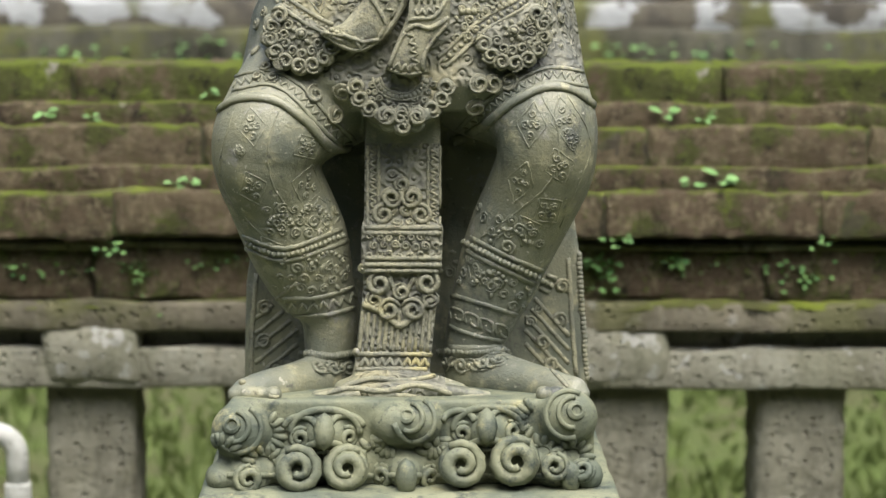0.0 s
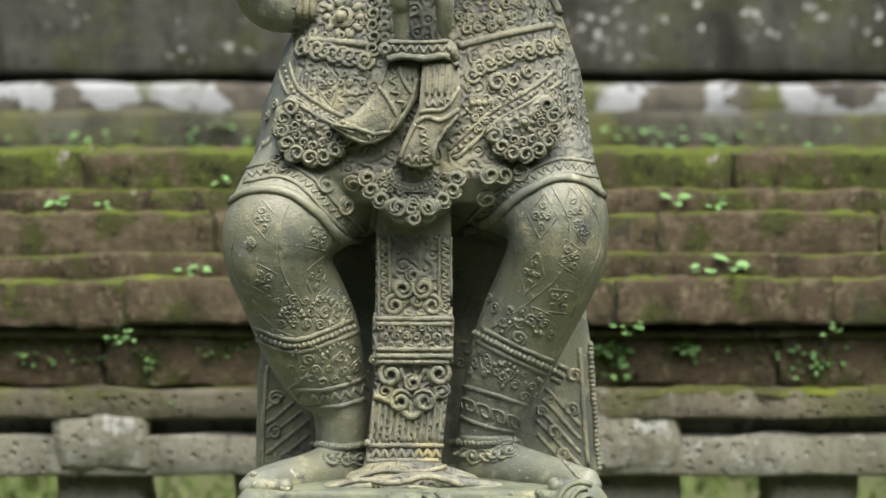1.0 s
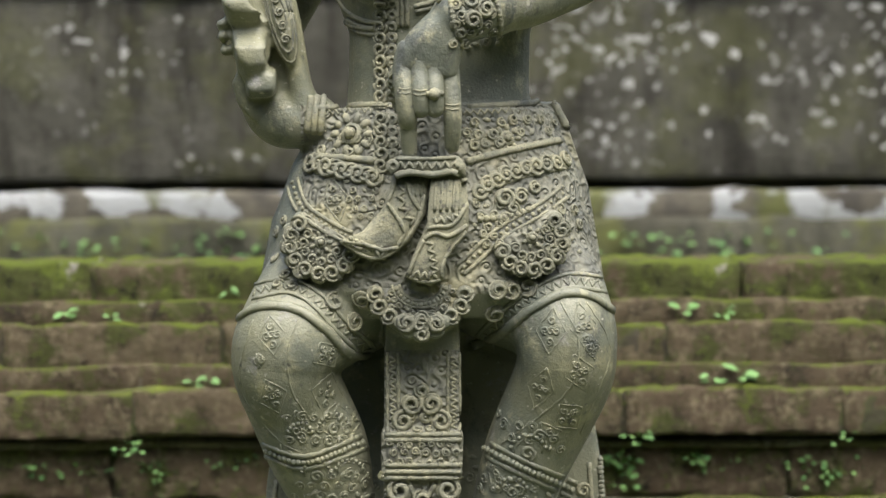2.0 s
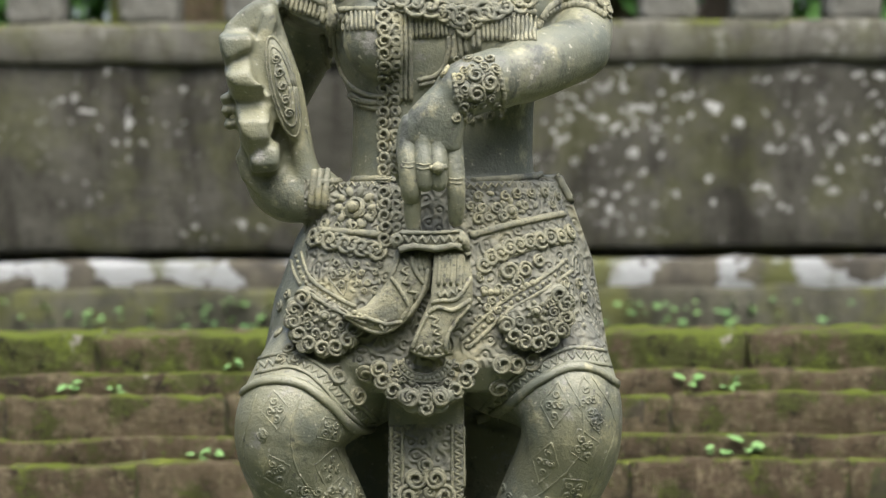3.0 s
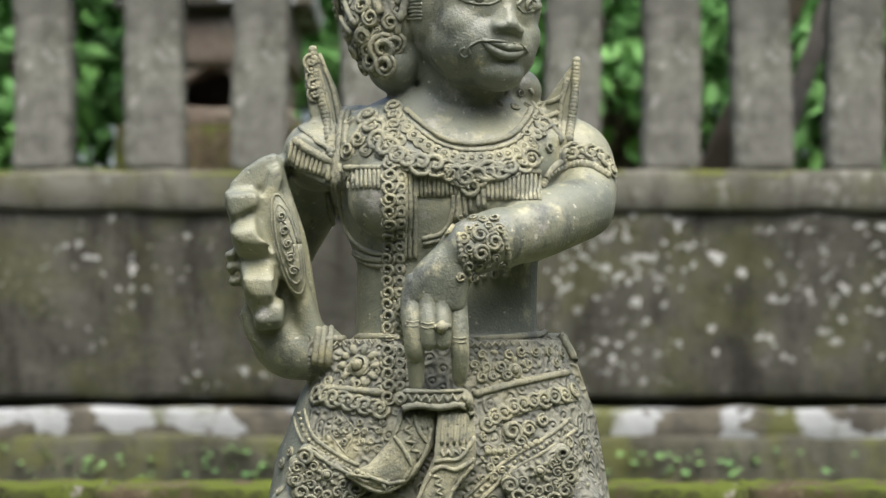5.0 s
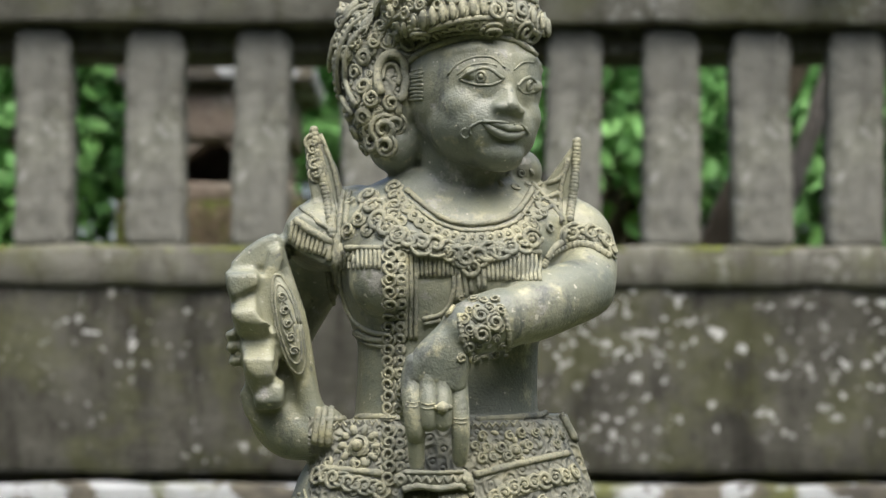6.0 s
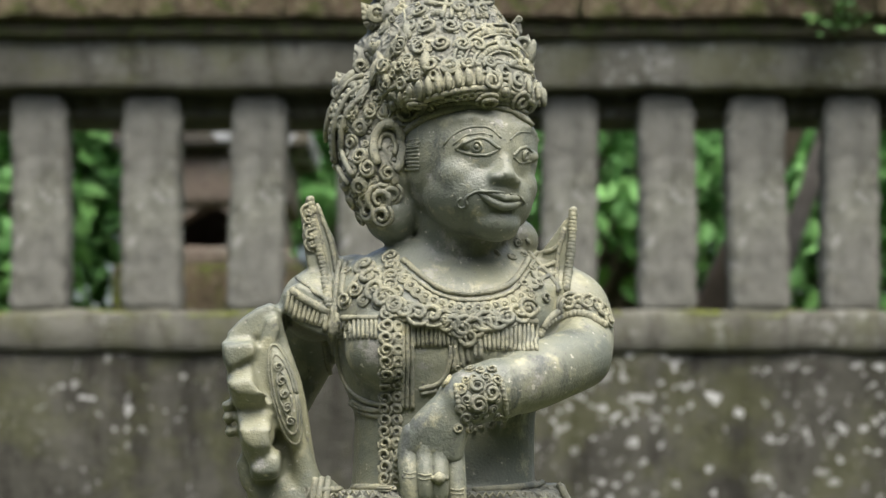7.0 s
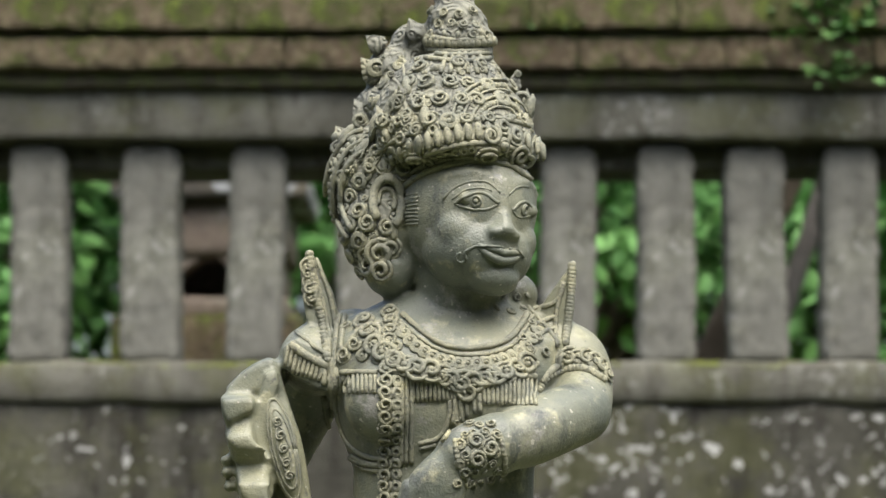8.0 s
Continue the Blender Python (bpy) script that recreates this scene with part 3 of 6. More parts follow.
    s.ball((-0.1500, -0.062, 1.3105), (0.0135, 0.018, 0.051), Matrix.Rotation(radians(-13), 3, "Y"))
    # folded fingers of the propped hand
    s.slab([(-0.1895, 1.3808), (-0.1765, 1.3897), (-0.1634, 1.3949), (-0.1572, 1.3902), (-0.1634, 1.3756), (-0.1728, 1.3642), (-0.2025, 1.3632), (-0.2036, 1.3663)], -0.055, 0.0)
    s.block([(-0.2088, 1.3590), (-0.1807, 1.3611), (-0.1760, 1.3559), (-0.1780, 1.3444), (-0.1895, 1.3392), (-0.2030, 1.3309), (-0.2072, 1.3434)], -0.088, -0.02, 0.75)
    s.block([(-0.2040, 1.3257), (-0.1973, 1.3366), (-0.1807, 1.3434), (-0.1780, 1.3340), (-0.1728, 1.3106), (-0.1634, 1.2986), (-0.1790, 1.2944), (-0.1947, 1.2986), (-0.2010, 1.3121)], -0.094, -0.02, 0.25, 0.020)
    s.block([(-0.1937, 1.2924), (-0.1687, 1.2976), (-0.1614, 1.2924), (-0.1634, 1.2793), (-0.1614, 1.2533), (-0.1790, 1.2428), (-0.1817, 1.2455), (-0.1895, 1.2611)], -0.094, -0.02, 0.30, 0.020)
    s.block([(-0.1817, 1.2428), (-0.1609, 1.2611), (-0.1530, 1.2585), (-0.1530, 1.2376), (-0.1582, 1.2324), (-0.1790, 1.2314)], -0.086, -0.02, 0.55)
    s.slab([(-0.168, 1.380), (-0.157, 1.384), (-0.155, 1.370), (-0.163, 1.345), (-0.166, 1.318), (-0.158, 1.270), (-0.164, 1.262), (-0.172, 1.290), (-0.176, 1.340)], -0.072, -0.03)
    for x, z in ((-0.2025, 1.3000), (-0.2015, 1.2885), (-0.1990, 1.2755)):
        s.ball((x, -0.050, z), (0.0062, 0.010, 0.0050), n=12, m=8)
    # pleated shoulder cape standing over the arm
    s.slab([(-0.152, 1.404), (-0.138, 1.414), (-0.108, 1.398), (-0.104, 1.362), (-0.118, 1.365), (-0.138, 1.376), (-0.151, 1.386)], -0.055, 0.0)
    # collar blades
    s.slab([(-0.130, 1.494), (-0.122, 1.488), (-0.105, 1.455), (-0.098, 1.425), (-0.100, 1.38), (-0.122, 1.395), (-0.132, 1.44), (-0.136, 1.475)], -0.02, 0.004)
    s.slab([(0.120, 1.485), (0.117, 1.44), (0.112, 1.40), (0.085, 1.40), (0.072, 1.425), (0.090, 1.445), (0.108, 1.47)], -0.02, 0.004)
    # shoulder cape
    s.ball((-0.122, 0.0, 1.392), (0.034, 0.045, 0.034))
    # swelling of the belly cloth under the knot
    s.ball((-0.012, -0.095, 1.115), (0.055, 0.026, 0.050))
    s.ball((-0.021, -0.092, 1.045), (0.040, 0.018, 0.036))
    return s


def crisp_pieces():
    """Fingers and curled finger blocks, cut sharper than the rest."""
    s = Solid()
    # flame leaves standing out from the crown
    for x, z, w, h, lean in ((0.0735, 1.626, 0.010, 0.022, 0.12), (0.084, 1.588, 0.008, 0.015, 0.25), (0.064, 1.652, 0.007, 0.014, 0.2), (-0.078, 1.622, 0.012, 0.018, -0.5), (-0.096, 1.600, 0.012, 0.014, -0.6),
                             (-0.070, 1.664, 0.012, 0.017, -0.7), (-0.066, 1.690, 0.010, 0.013, -0.9), (-0.030, 1.702, 0.011, 0.014, -0.4), (-0.045, 1.640, 0.010, 0.026, -0.3), (-0.020, 1.622, 0.009, 0.026, -0.15), (-0.055, 1.612, 0.010, 0.024, -0.5)):
        c, n = math.cos(lean), math.sin(lean)
        for y in (-0.075 if abs(x + 0.03) < 0.035 and z < 1.66 else -0.012,):
            s.slab([(x + a * w * c + b * h * n, z - a * w * n + b * h * c) for a, b in ((-0.8, -0.6), (-1, -0.1), (-0.6, 0.4), (0, 1), (0.6, 0.4), (1, -0.1), (0.8, -0.6))], y, y + 0.02)
    # lips that curve up to the corners, over-hanging a slit; eyelids
    def muzzle(a, c):
        return 0.028 + 0.048 * math.sqrt(max(0.0, 1 - (a / 0.053) ** 2 - ((c + 0.030) / 0.040) ** 2))
    for base, rise, radius, out in ((-0.0352, 0.0032, 0.0036, 0.0006), (-0.0428, 0.0088, 0.0044, 0.0002)):
        row = []
        for k in range(-5, 6):
            a = k * 0.0045
            c = base + rise * (abs(k) / 5) ** 2 + (0.0012 if base > -0.04 and k == 0 else 0.0) * -1
            row.append((*face(a, muzzle(a, c) + out - 0.002 * (abs(k) / 5) ** 2, c), radius * (1 - 0.55 * (abs(k) / 5) ** 2)))
        s.limb(row, 12, True)
    for e in (-1, 1):
        s.ball(face(e * 0.0262, 0.0550, 0.0105), (0.0165, 0.0070, 0.0085), HEAD_TURN @ Matrix.Rotation(-e * 0.45, 3, "Z"), raw=True, n=16, m=10)
    # fingers of the hanging hand, two bent back short
    s.limb([(-0.0330, -0.142, 1.276, 0.0090), (-0.0360, -0.142, 1.258, 0.0098), (-0.0345, -0.147, 1.236, 0.0095), (-0.0325, -0.145, 1.215, 0.0092), (-0.0315, -0.139, 1.208, 0.0085)], 12)
    s.limb([(-0.0315, -0.139, 1.214, 0.0080), (-0.0310, -0.135, 1.195, 0.0078), (-0.0305, -0.130, 1.178, 0.0066)], 12)
    s.limb([(-0.0185, -0.144, 1.276, 0.0090), (-0.0210, -0.144, 1.256, 0.0094), (-0.0200, -0.150, 1.236, 0.0090), (-0.0195, -0.148, 1.221, 0.0084)], 12)
    s.limb([(-0.0060, -0.143, 1.274, 0.0088), (-0.0078, -0.143, 1.254, 0.0092), (-0.0070, -0.149, 1.235, 0.0088), (-0.0068, -0.147, 1.221, 0.0082)], 12)
    s.limb([(0.0060, -0.138, 1.274, 0.0085), (0.0074, -0.138, 1.254, 0.0088), (0.0092, -0.143, 1.222, 0.0086), (0.0096, -0.140, 1.202, 0.0080), (0.0090, -0.134, 1.187, 0.0068)], 12)
    # sash knot and its two broad tails
    s.slab([(-0.0490, 1.1735), (-0.0440, 1.1570), (-0.0200, 1.1600), (0.0000, 1.1585), (0.0150, 1.1610), (0.0225, 1.1520), (0.0215, 1.1690), (0.0150, 1.1775), (-0.0150, 1.1765), (-0.0400, 1.1780)], -0.140, -0.10)
    for tail, y in ((((-0.0460, 1.1600), (-0.0120, 1.1580), (-0.0150, 1.1255), (-0.0300, 1.0990), (-0.0540, 1.0815), (-0.0745, 1.0835), (-0.0968, 1.0985), (-0.0748, 1.1075), (-0.0540, 1.1310)), -0.130),
                    (((-0.0110, 1.1590), (0.0215, 1.1590), (0.0243, 1.1310), (0.0240, 1.1090), (0.0040, 1.0840), (0.0010, 1.0630), (-0.0120, 1.0570), (-0.0355, 1.0655), (-0.0260, 1.0890), (-0.0145, 1.1150)), -0.136)):
        cx, cz = (sum(p[i] for p in tail) / len(tail) for i in (0, 1))
        s.loft([[pt(cx + (x - cx) * g, y + d, cz + (z - cz) * g) for x, z in tail] for g, d in ((0.55, -0.004), (0.9, -0.001), (1.0, 0.003), (1.0, 0.04))])
    # scalloped plates on the hips and the hanging apron
    s.scallop(-0.1130, 1.0950, 0.038, 0.035, 130, 385, 9, -0.116, -0.06, -0.35)
    s.scallop(0.0830, 1.0985, 0.036, 0.033, 150, 400, 9, -0.116, -0.06, 0.45)
    s.scallop(-0.0210, 1.0500, 0.050, 0.036, 170, 370, 9, -0.117, -0.07)
    s.scallop(-0.0195, 1.0280, 0.028, 0.023, 175, 365, 5, -0.121, -0.07)
    return s


def remeshed(solid, voxel, smooth):
    """The gathered shapes melted into one skin."""
    me = mesh_of("lump", solid.v, solid.f)
    ob = new("lump", me)
    m = ob.modifiers.new("remesh", "REMESH")
    m.mode, m.voxel_size, m.use_smooth_shade = "VOXEL", voxel, True
    q = ob.modifiers.new("smooth", "SMOOTH")
    q.factor, q.iterations = 0.5, smooth
    got = bpy.data.meshes.new_from_object(ob.evaluated_get(bpy.context.evaluated_depsgraph_get()))
    v = np.empty(len(got.vertices) * 3)
    got.vertices.foreach_get("co", v)
    f = [tuple(p.vertices) for p in got.polygons]
    bpy.data.objects.remove(ob)
    bpy.data.meshes.remove(got)
    bpy.data.meshes.remove(me)
    return [Vector(p) for p in v.reshape(-1, 3)], f


from mathutils.bvhtree import BVHTree


class Carver:
    """Lays raised carving on a skin, placed to fit the view from EYE_PT."""

    def __init__(self, v, f):
        self.tree = BVHTree.FromPolygons(v, f)
        self.flat = 1.0
        self.v, self.f = [], []

    def hit(self, x, z):
        way = (Vector((x, SHEET, z)) - EYE_PT).normalized()
        p, n, _, _ = self.tree.ray_cast(EYE_PT, way)
        if p is None:
            return None
        return p, (n if n.dot(way) < 0 else -n)

    def tube(self, pts, nrms, radii, sides=6):
        k = len(pts)
        if k < 2:
            return
        radii = [max(r, 0.0008) for r in radii]
        i = len(self.v)
        for a in range(k):
            d = pts[min(a + 1, k - 1)] - pts[max(a - 1, 0)]
            side = d.cross(nrms[a])
            side = side.normalized() if side.length > 1e-9 else nrms[a].orthogonal().normalized()
            up = nrms[a]
            for b in range(sides):
                t = 2 * math.pi * b / sides
                self.v.append(pts[a] + (side * math.cos(t) + up * math.sin(t) * (0.85 if self.flat == 1.0 else 0.6)) * radii[a])
        for a in range(k - 1):
            for b in range(sides):
                c = (b + 1) % sides
                self.f.append((i + a * sides + b, i + a * sides + c, i + (a + 1) * sides + c, i + (a + 1) * sides + b))
        self.f.append(tuple(range(i + sides - 1, i - 1, -1)))
        e = i + (k - 1) * sides
        self.f.append(tuple(range(e, e + sides)))

    def line(self, pts2, r, lift=0.0, step=0.004, jump=0.03):
        """A raised cord along sheet points; breaks where the skin jumps in depth."""
        run = []
        pts2 = curved(pts2)
        for a in range(len(pts2) - 1):
            (x0, z0), (x1, z1) = pts2[a], pts2[a + 1]
            m = max(1, int(math.hypot(x1 - x0, z1 - z0) / step))
            for s in range(m + (a == len(pts2) - 2)):
                h = self.hit(x0 + (x1 - x0) * s / m, z0 + (z1 - z0) * s / m)
                if h and (not run or (h[0] - run[-1][0]).length < jump):
                    run.append(h)
                else:
                    if len(run) > 2:
                        self.tube([p + n * lift for p, n in run], [n for _, n in run], [r] * len(run))
                    run = [h] if h else []
        if len(run) > 2:
            self.tube([p + n * lift for p, n in run], [n for _, n in run], [r] * len(run))

    def basis(self, n):
        u = Vector((1, 0, 0)) - n * n.x
        u = u.normalized() if u.length > 0.1 else Vector((0, 1, 0))
        return u, n.cross(u) * (1 if n.cross(u).z > 0 else -1)

    def boss(self, place, r, amp=0.13, start=0.0, hand=1, lift=0.0, stretch=(1, 1), hole=0.27, high=0.36):
        """A round carved curl: a domed disc with a spiral ridge and a drilled eye."""
        p, n = place
        u, w = self.basis(n)
        m = 28 if r > 0.016 else 14
        k = 16 if r > 0.016 else 5
        rows = [(1.0, -0.35), (0.97, 0.30), (0.90, 0.55)] + [(0.84 - (0.80 - hole) * b / k, 0.6 + 0.4 * b / k) for b in range(k + 1)] + [(hole - 0.03, 0.0), (0.04, -0.25)]
        i = len(self.v)
        for g, rise in rows:
            shift = (u * math.cos(start) + w * math.sin(start)) * r * 0.16 * (1 - g)
            for b in range(m):
                t = 2 * math.pi * b / m
                wave = amp * math.cos(2 * math.pi * (g * 1.7) - hand * (t - start)) if hole < g < 0.95 else 0.0
                self.v.append(p + shift + (u * math.cos(t) * stretch[0] + w * math.sin(t) * stretch[1]) * r * g + n * (lift + r * (high * rise + wave)) * self.flat)
        for a in range(len(rows) - 1):
            for b in range(m):
                c = (b + 1) % m
                self.f.append((i + a * m + b, i + a * m + c, i + (a + 1) * m + c, i + (a + 1) * m + b))
        e = i + (len(rows) - 1) * m
        self.f.append(tuple(range(e, e + m)))
        self.f.append(tuple(range(i + m - 1, i - 1, -1)))

    def scroll(self, x, z, r, turns=1.4, start=0.0, hand=1, thick=None, lift=0.001, place=None):
        h = place or self.hit(x, z)
        if not h:
            return
        p, n = h
        u, w = self.basis(n)
        self.boss(h, r * 0.94, 0.0, start, hand, 0.0, hole=0.36, high=0.22 if r < 0.016 else 0.34)
        thick = thick or r * 0.20
        m = max(8, int(11 * turns))
        pts, rad = [], []
        for a in range(m + 1):
            s = a / m
            t = start + hand * 2 * math.pi * turns * s
            q = r * (1 - 0.66 * s) - thick * 0.4
            pts.append(p + (u * math.cos(t) + w * math.sin(t)) * q + n * (min(lift, 0.002) * 0.5 + r * (0.12 + 0.25 * s)) * self.flat)
            rad.append(thick * (0.65 + 0.5 * math.sin(math.pi * min(1, s * 1.1))))
        self.tube(pts, [n] * len(pts), rad, 5)

    def ring(self, x, z, r, thick, lift=0.001, place=None):
        h = place or self.hit(x, z)
        if h:
            self.boss(h, r + thick, 0.0, lift=min(lift, 0.001), hole=max(0.3, (r - thick) / (r + thick)), high=0.30)

    def bead(self, x, z, r, stretch=(1, 1), lift=0.0, spin=0.0, place=None):
        h = place or self.hit(x, z)
        if not h:
            return
        p, n = h
        u, w = self.basis(n)
        u, w = u * math.cos(spin) + w * math.sin(spin), w * math.cos(spin) - u * math.sin(spin)
        i = len(self.v)
        k = 8
        for ring_r, up in ((1.0, -0.3), (0.92, 0.35), (0.55, 0.8)):
            for b in range(k):
                t = 2 * math.pi * b / k
                self.v.append(p + (u * math.cos(t) * stretch[0] + w * math.sin(t) * stretch[1]) * r * ring_r + n * (r * up * min(stretch) + lift))
        self.v.append(p + n * (r * min(stretch) + lift))
        for a in range(2):
            for b in range(k):
                c = (b + 1) % k
                self.f.append((i + a * k + b, i + a * k + c, i + (a + 1) * k + c, i + (a + 1) * k + b))
        for b in range(k):
            self.f.append((i + 2 * k + b, i + 2 * k + (b + 1) % k, i + 3 * k))
        self.f.append(tuple(range(i + k - 1, i - 1, -1)))

    def path(self, pts2, n):
        """n places spread evenly along sheet points: x, z and the angle of travel."""
        pts2 = curved(pts2)
        seg = [math.hypot(b[0] - a[0], b[1] - a[1]) for a, b in zip(pts2, pts2[1:])]
        total = sum(seg)
        out = []
        for k in range(n):
            d = total * (k + 0.5) / n
            for (a, b), l in zip(zip(pts2, pts2[1:]), seg):
                if d <= l:
                    u = d / l
                    out.append((a[0] + (b[0] - a[0]) * u, a[1] + (b[1] - a[1]) * u, math.atan2(b[1] - a[1], b[0] - a[0])))
                    break
                d -= l
        return out

    def beads(self, pts2, n, r):
        for x, z, _ in self.path(pts2, n):
            self.bead(x, z, r)

    def scrolls(self, pts2, n, r, seed=0):
        rng = random.Random(seed)
        for k, (x, z, t) in enumerate(self.path(pts2, n)):
            self.scroll(x, z, r * rng.uniform(0.9, 1.1), 1.3, t + rng.uniform(-0.5, 0.5), 1 if k % 2 else -1)
            self.bead(x, z, r * 0.3, lift=r * 0.2)

    def zigzag(self, pts2, n, amp, r):
        out = []
        for k, (x, z, t) in enumerate(self.path(pts2, n)):
            s = amp if k % 2 else -amp
            out.append((x - math.sin(t) * s, z + math.cos(t) * s))
        self.line(out, r, 0.0005, 0.003)

    def border(self, pts2, width, r, teeth=0, seed=0):
        """Two cords with a zigzag between."""
        for s in (-0.5, 0.5):
            self.line(offset(pts2, s * width), r, 0.0006)
        if teeth:
            self.zigzag(pts2, teeth, width * 0.27, r * 0.62)

    def fill(self, inside, box, pitch, seed, r=0.9):
        """Close-set scrolls, rings and buds over a patch: inside(x, z) says where."""
        rng = random.Random(seed)
        z, row = box[1], 0
        while z < box[3]:
            x = box[0] + (pitch / 2 if row % 2 else 0)
            while x < box[2]:
                a, b = x + rng.uniform(-0.15, 0.15) * pitch, z + rng.uniform(-0.15, 0.15) * pitch
                if inside(a, b):
                    kind = rng.random()
                    q = pitch * 0.5 * r * rng.uniform(0.85, 1.15)
                    if kind < 0.62:
                        self.scroll(a, b, q, rng.uniform(1.1, 1.6), rng.uniform(0, 6.3), rng.choice((-1, 1)))
                    elif kind < 0.82:
                        self.ring(a, b, q * 0.75, q * 0.25)
                        self.bead(a, b, q * 0.38)
                    else:
                        self.bead(a, b, q * 0.8, (1, 0.55), spin=rng.uniform(0, 3.1))
                x += pitch
            z += pitch * 0.87
            row += 1

    def diamond(self, x, z, hw, hz, lean=0.0):
        c, s = math.cos(lean), math.sin(lean)
        q = [(0, hz), (hw, 0), (0, -hz), (-hw, 0), (0, hz)]
        self.line([(x + a * c - b * s, z + a * s + b * c) for a, b in q], 0.0008, 0.0, 0.003)
        for a, b in ((0, 0.45), (0.4, 0), (-0.4, 0), (0, -0.45), (0, 0)):
            self.scroll(x + (a * hw) * c - (b * hz) * s, z + (a * hw) * s + (b * hz) * c, 0.0042, 1.2, a * 3 + b * 5, 1 if a >= 0 else -1, 0.0009, 0.0)


def curved(pts2):
    """The same line with its corners rounded, where it is a sweep of a few long steps."""
    if not 3 <= len(pts2) <= 7 or pts2[0] == pts2[-1]:
        return pts2
    out = []
    for a in range(len(pts2) - 1):
        q = [pts2[max(a - 1, 0)], pts2[a], pts2[a + 1], pts2[min(a + 2, len(pts2) - 1)]]
        for s in range(4):
            u = s / 4
            out.append(tuple(0.5 * (2 * q[1][i] + (q[2][i] - q[0][i]) * u + (2 * q[0][i] - 5 * q[1][i] + 4 * q[2][i] - q[3][i]) * u * u + (3 * q[1][i] - q[0][i] - 3 * q[2][i] + q[3][i]) * u ** 3) for i in (0, 1)))
    return out + [pts2[-1]]


def offset(pts2, d):
    pts2 = curved(pts2)
    out = []
    for k in range(len(pts2)):
        a, b = pts2[max(k - 1, 0)], pts2[min(k + 1, len(pts2) - 1)]
        t = math.atan2(b[1] - a[1], b[0] - a[0])
        out.append((pts2[k][0] - math.sin(t) * d, pts2[k][1] + math.cos(t) * d))
    return out


def arc(x, z, rx, rz, a0, a1, n=16):
    return [(x + rx * math.cos(radians(a0 + (a1 - a0) * k / n)), z + rz * math.sin(radians(a0 + (a1 - a0) * k / n))) for k in range(n + 1)]


def bow(x0, z0, x1, z1, sag, n=14):
    """A line from one place to another that bulges sideways by sag."""
    t = math.atan2(z1 - z0, x1 - x0)
    return [(x0 + (x1 - x0) * k / n - math.sin(t) * sag * 4 * k / n * (1 - k / n), z0 + (z1 - z0) * k / n + math.cos(t) * sag * 4 * k / n * (1 - k / n)) for k in range(n + 1)]


SKIN_V, SKIN_F = remeshed(statue_body(), 0.0028, 4)
CRISP = crisp_pieces()
SKIN_F = SKIN_F + [tuple(i + len(SKIN_V) for i in q) for q in CRISP.f]
SKIN_V = SKIN_V + CRISP.v
CV = Carver(SKIN_V, SKIN_F)


def rosette(x, z, r, n=8):
    CV.bead(x, z, r * 0.32, lift=r * 0.2)
    CV.ring(x, z, r * 0.45, r * 0.10, r * 0.12)
    for k in range(n):
        t = 2 * math.pi * k / n
        CV.bead(x + math.cos(t) * r * 0.78, z + math.sin(t) * r * 0.78, r * 0.26, (1.2, 0.8), spin=t)


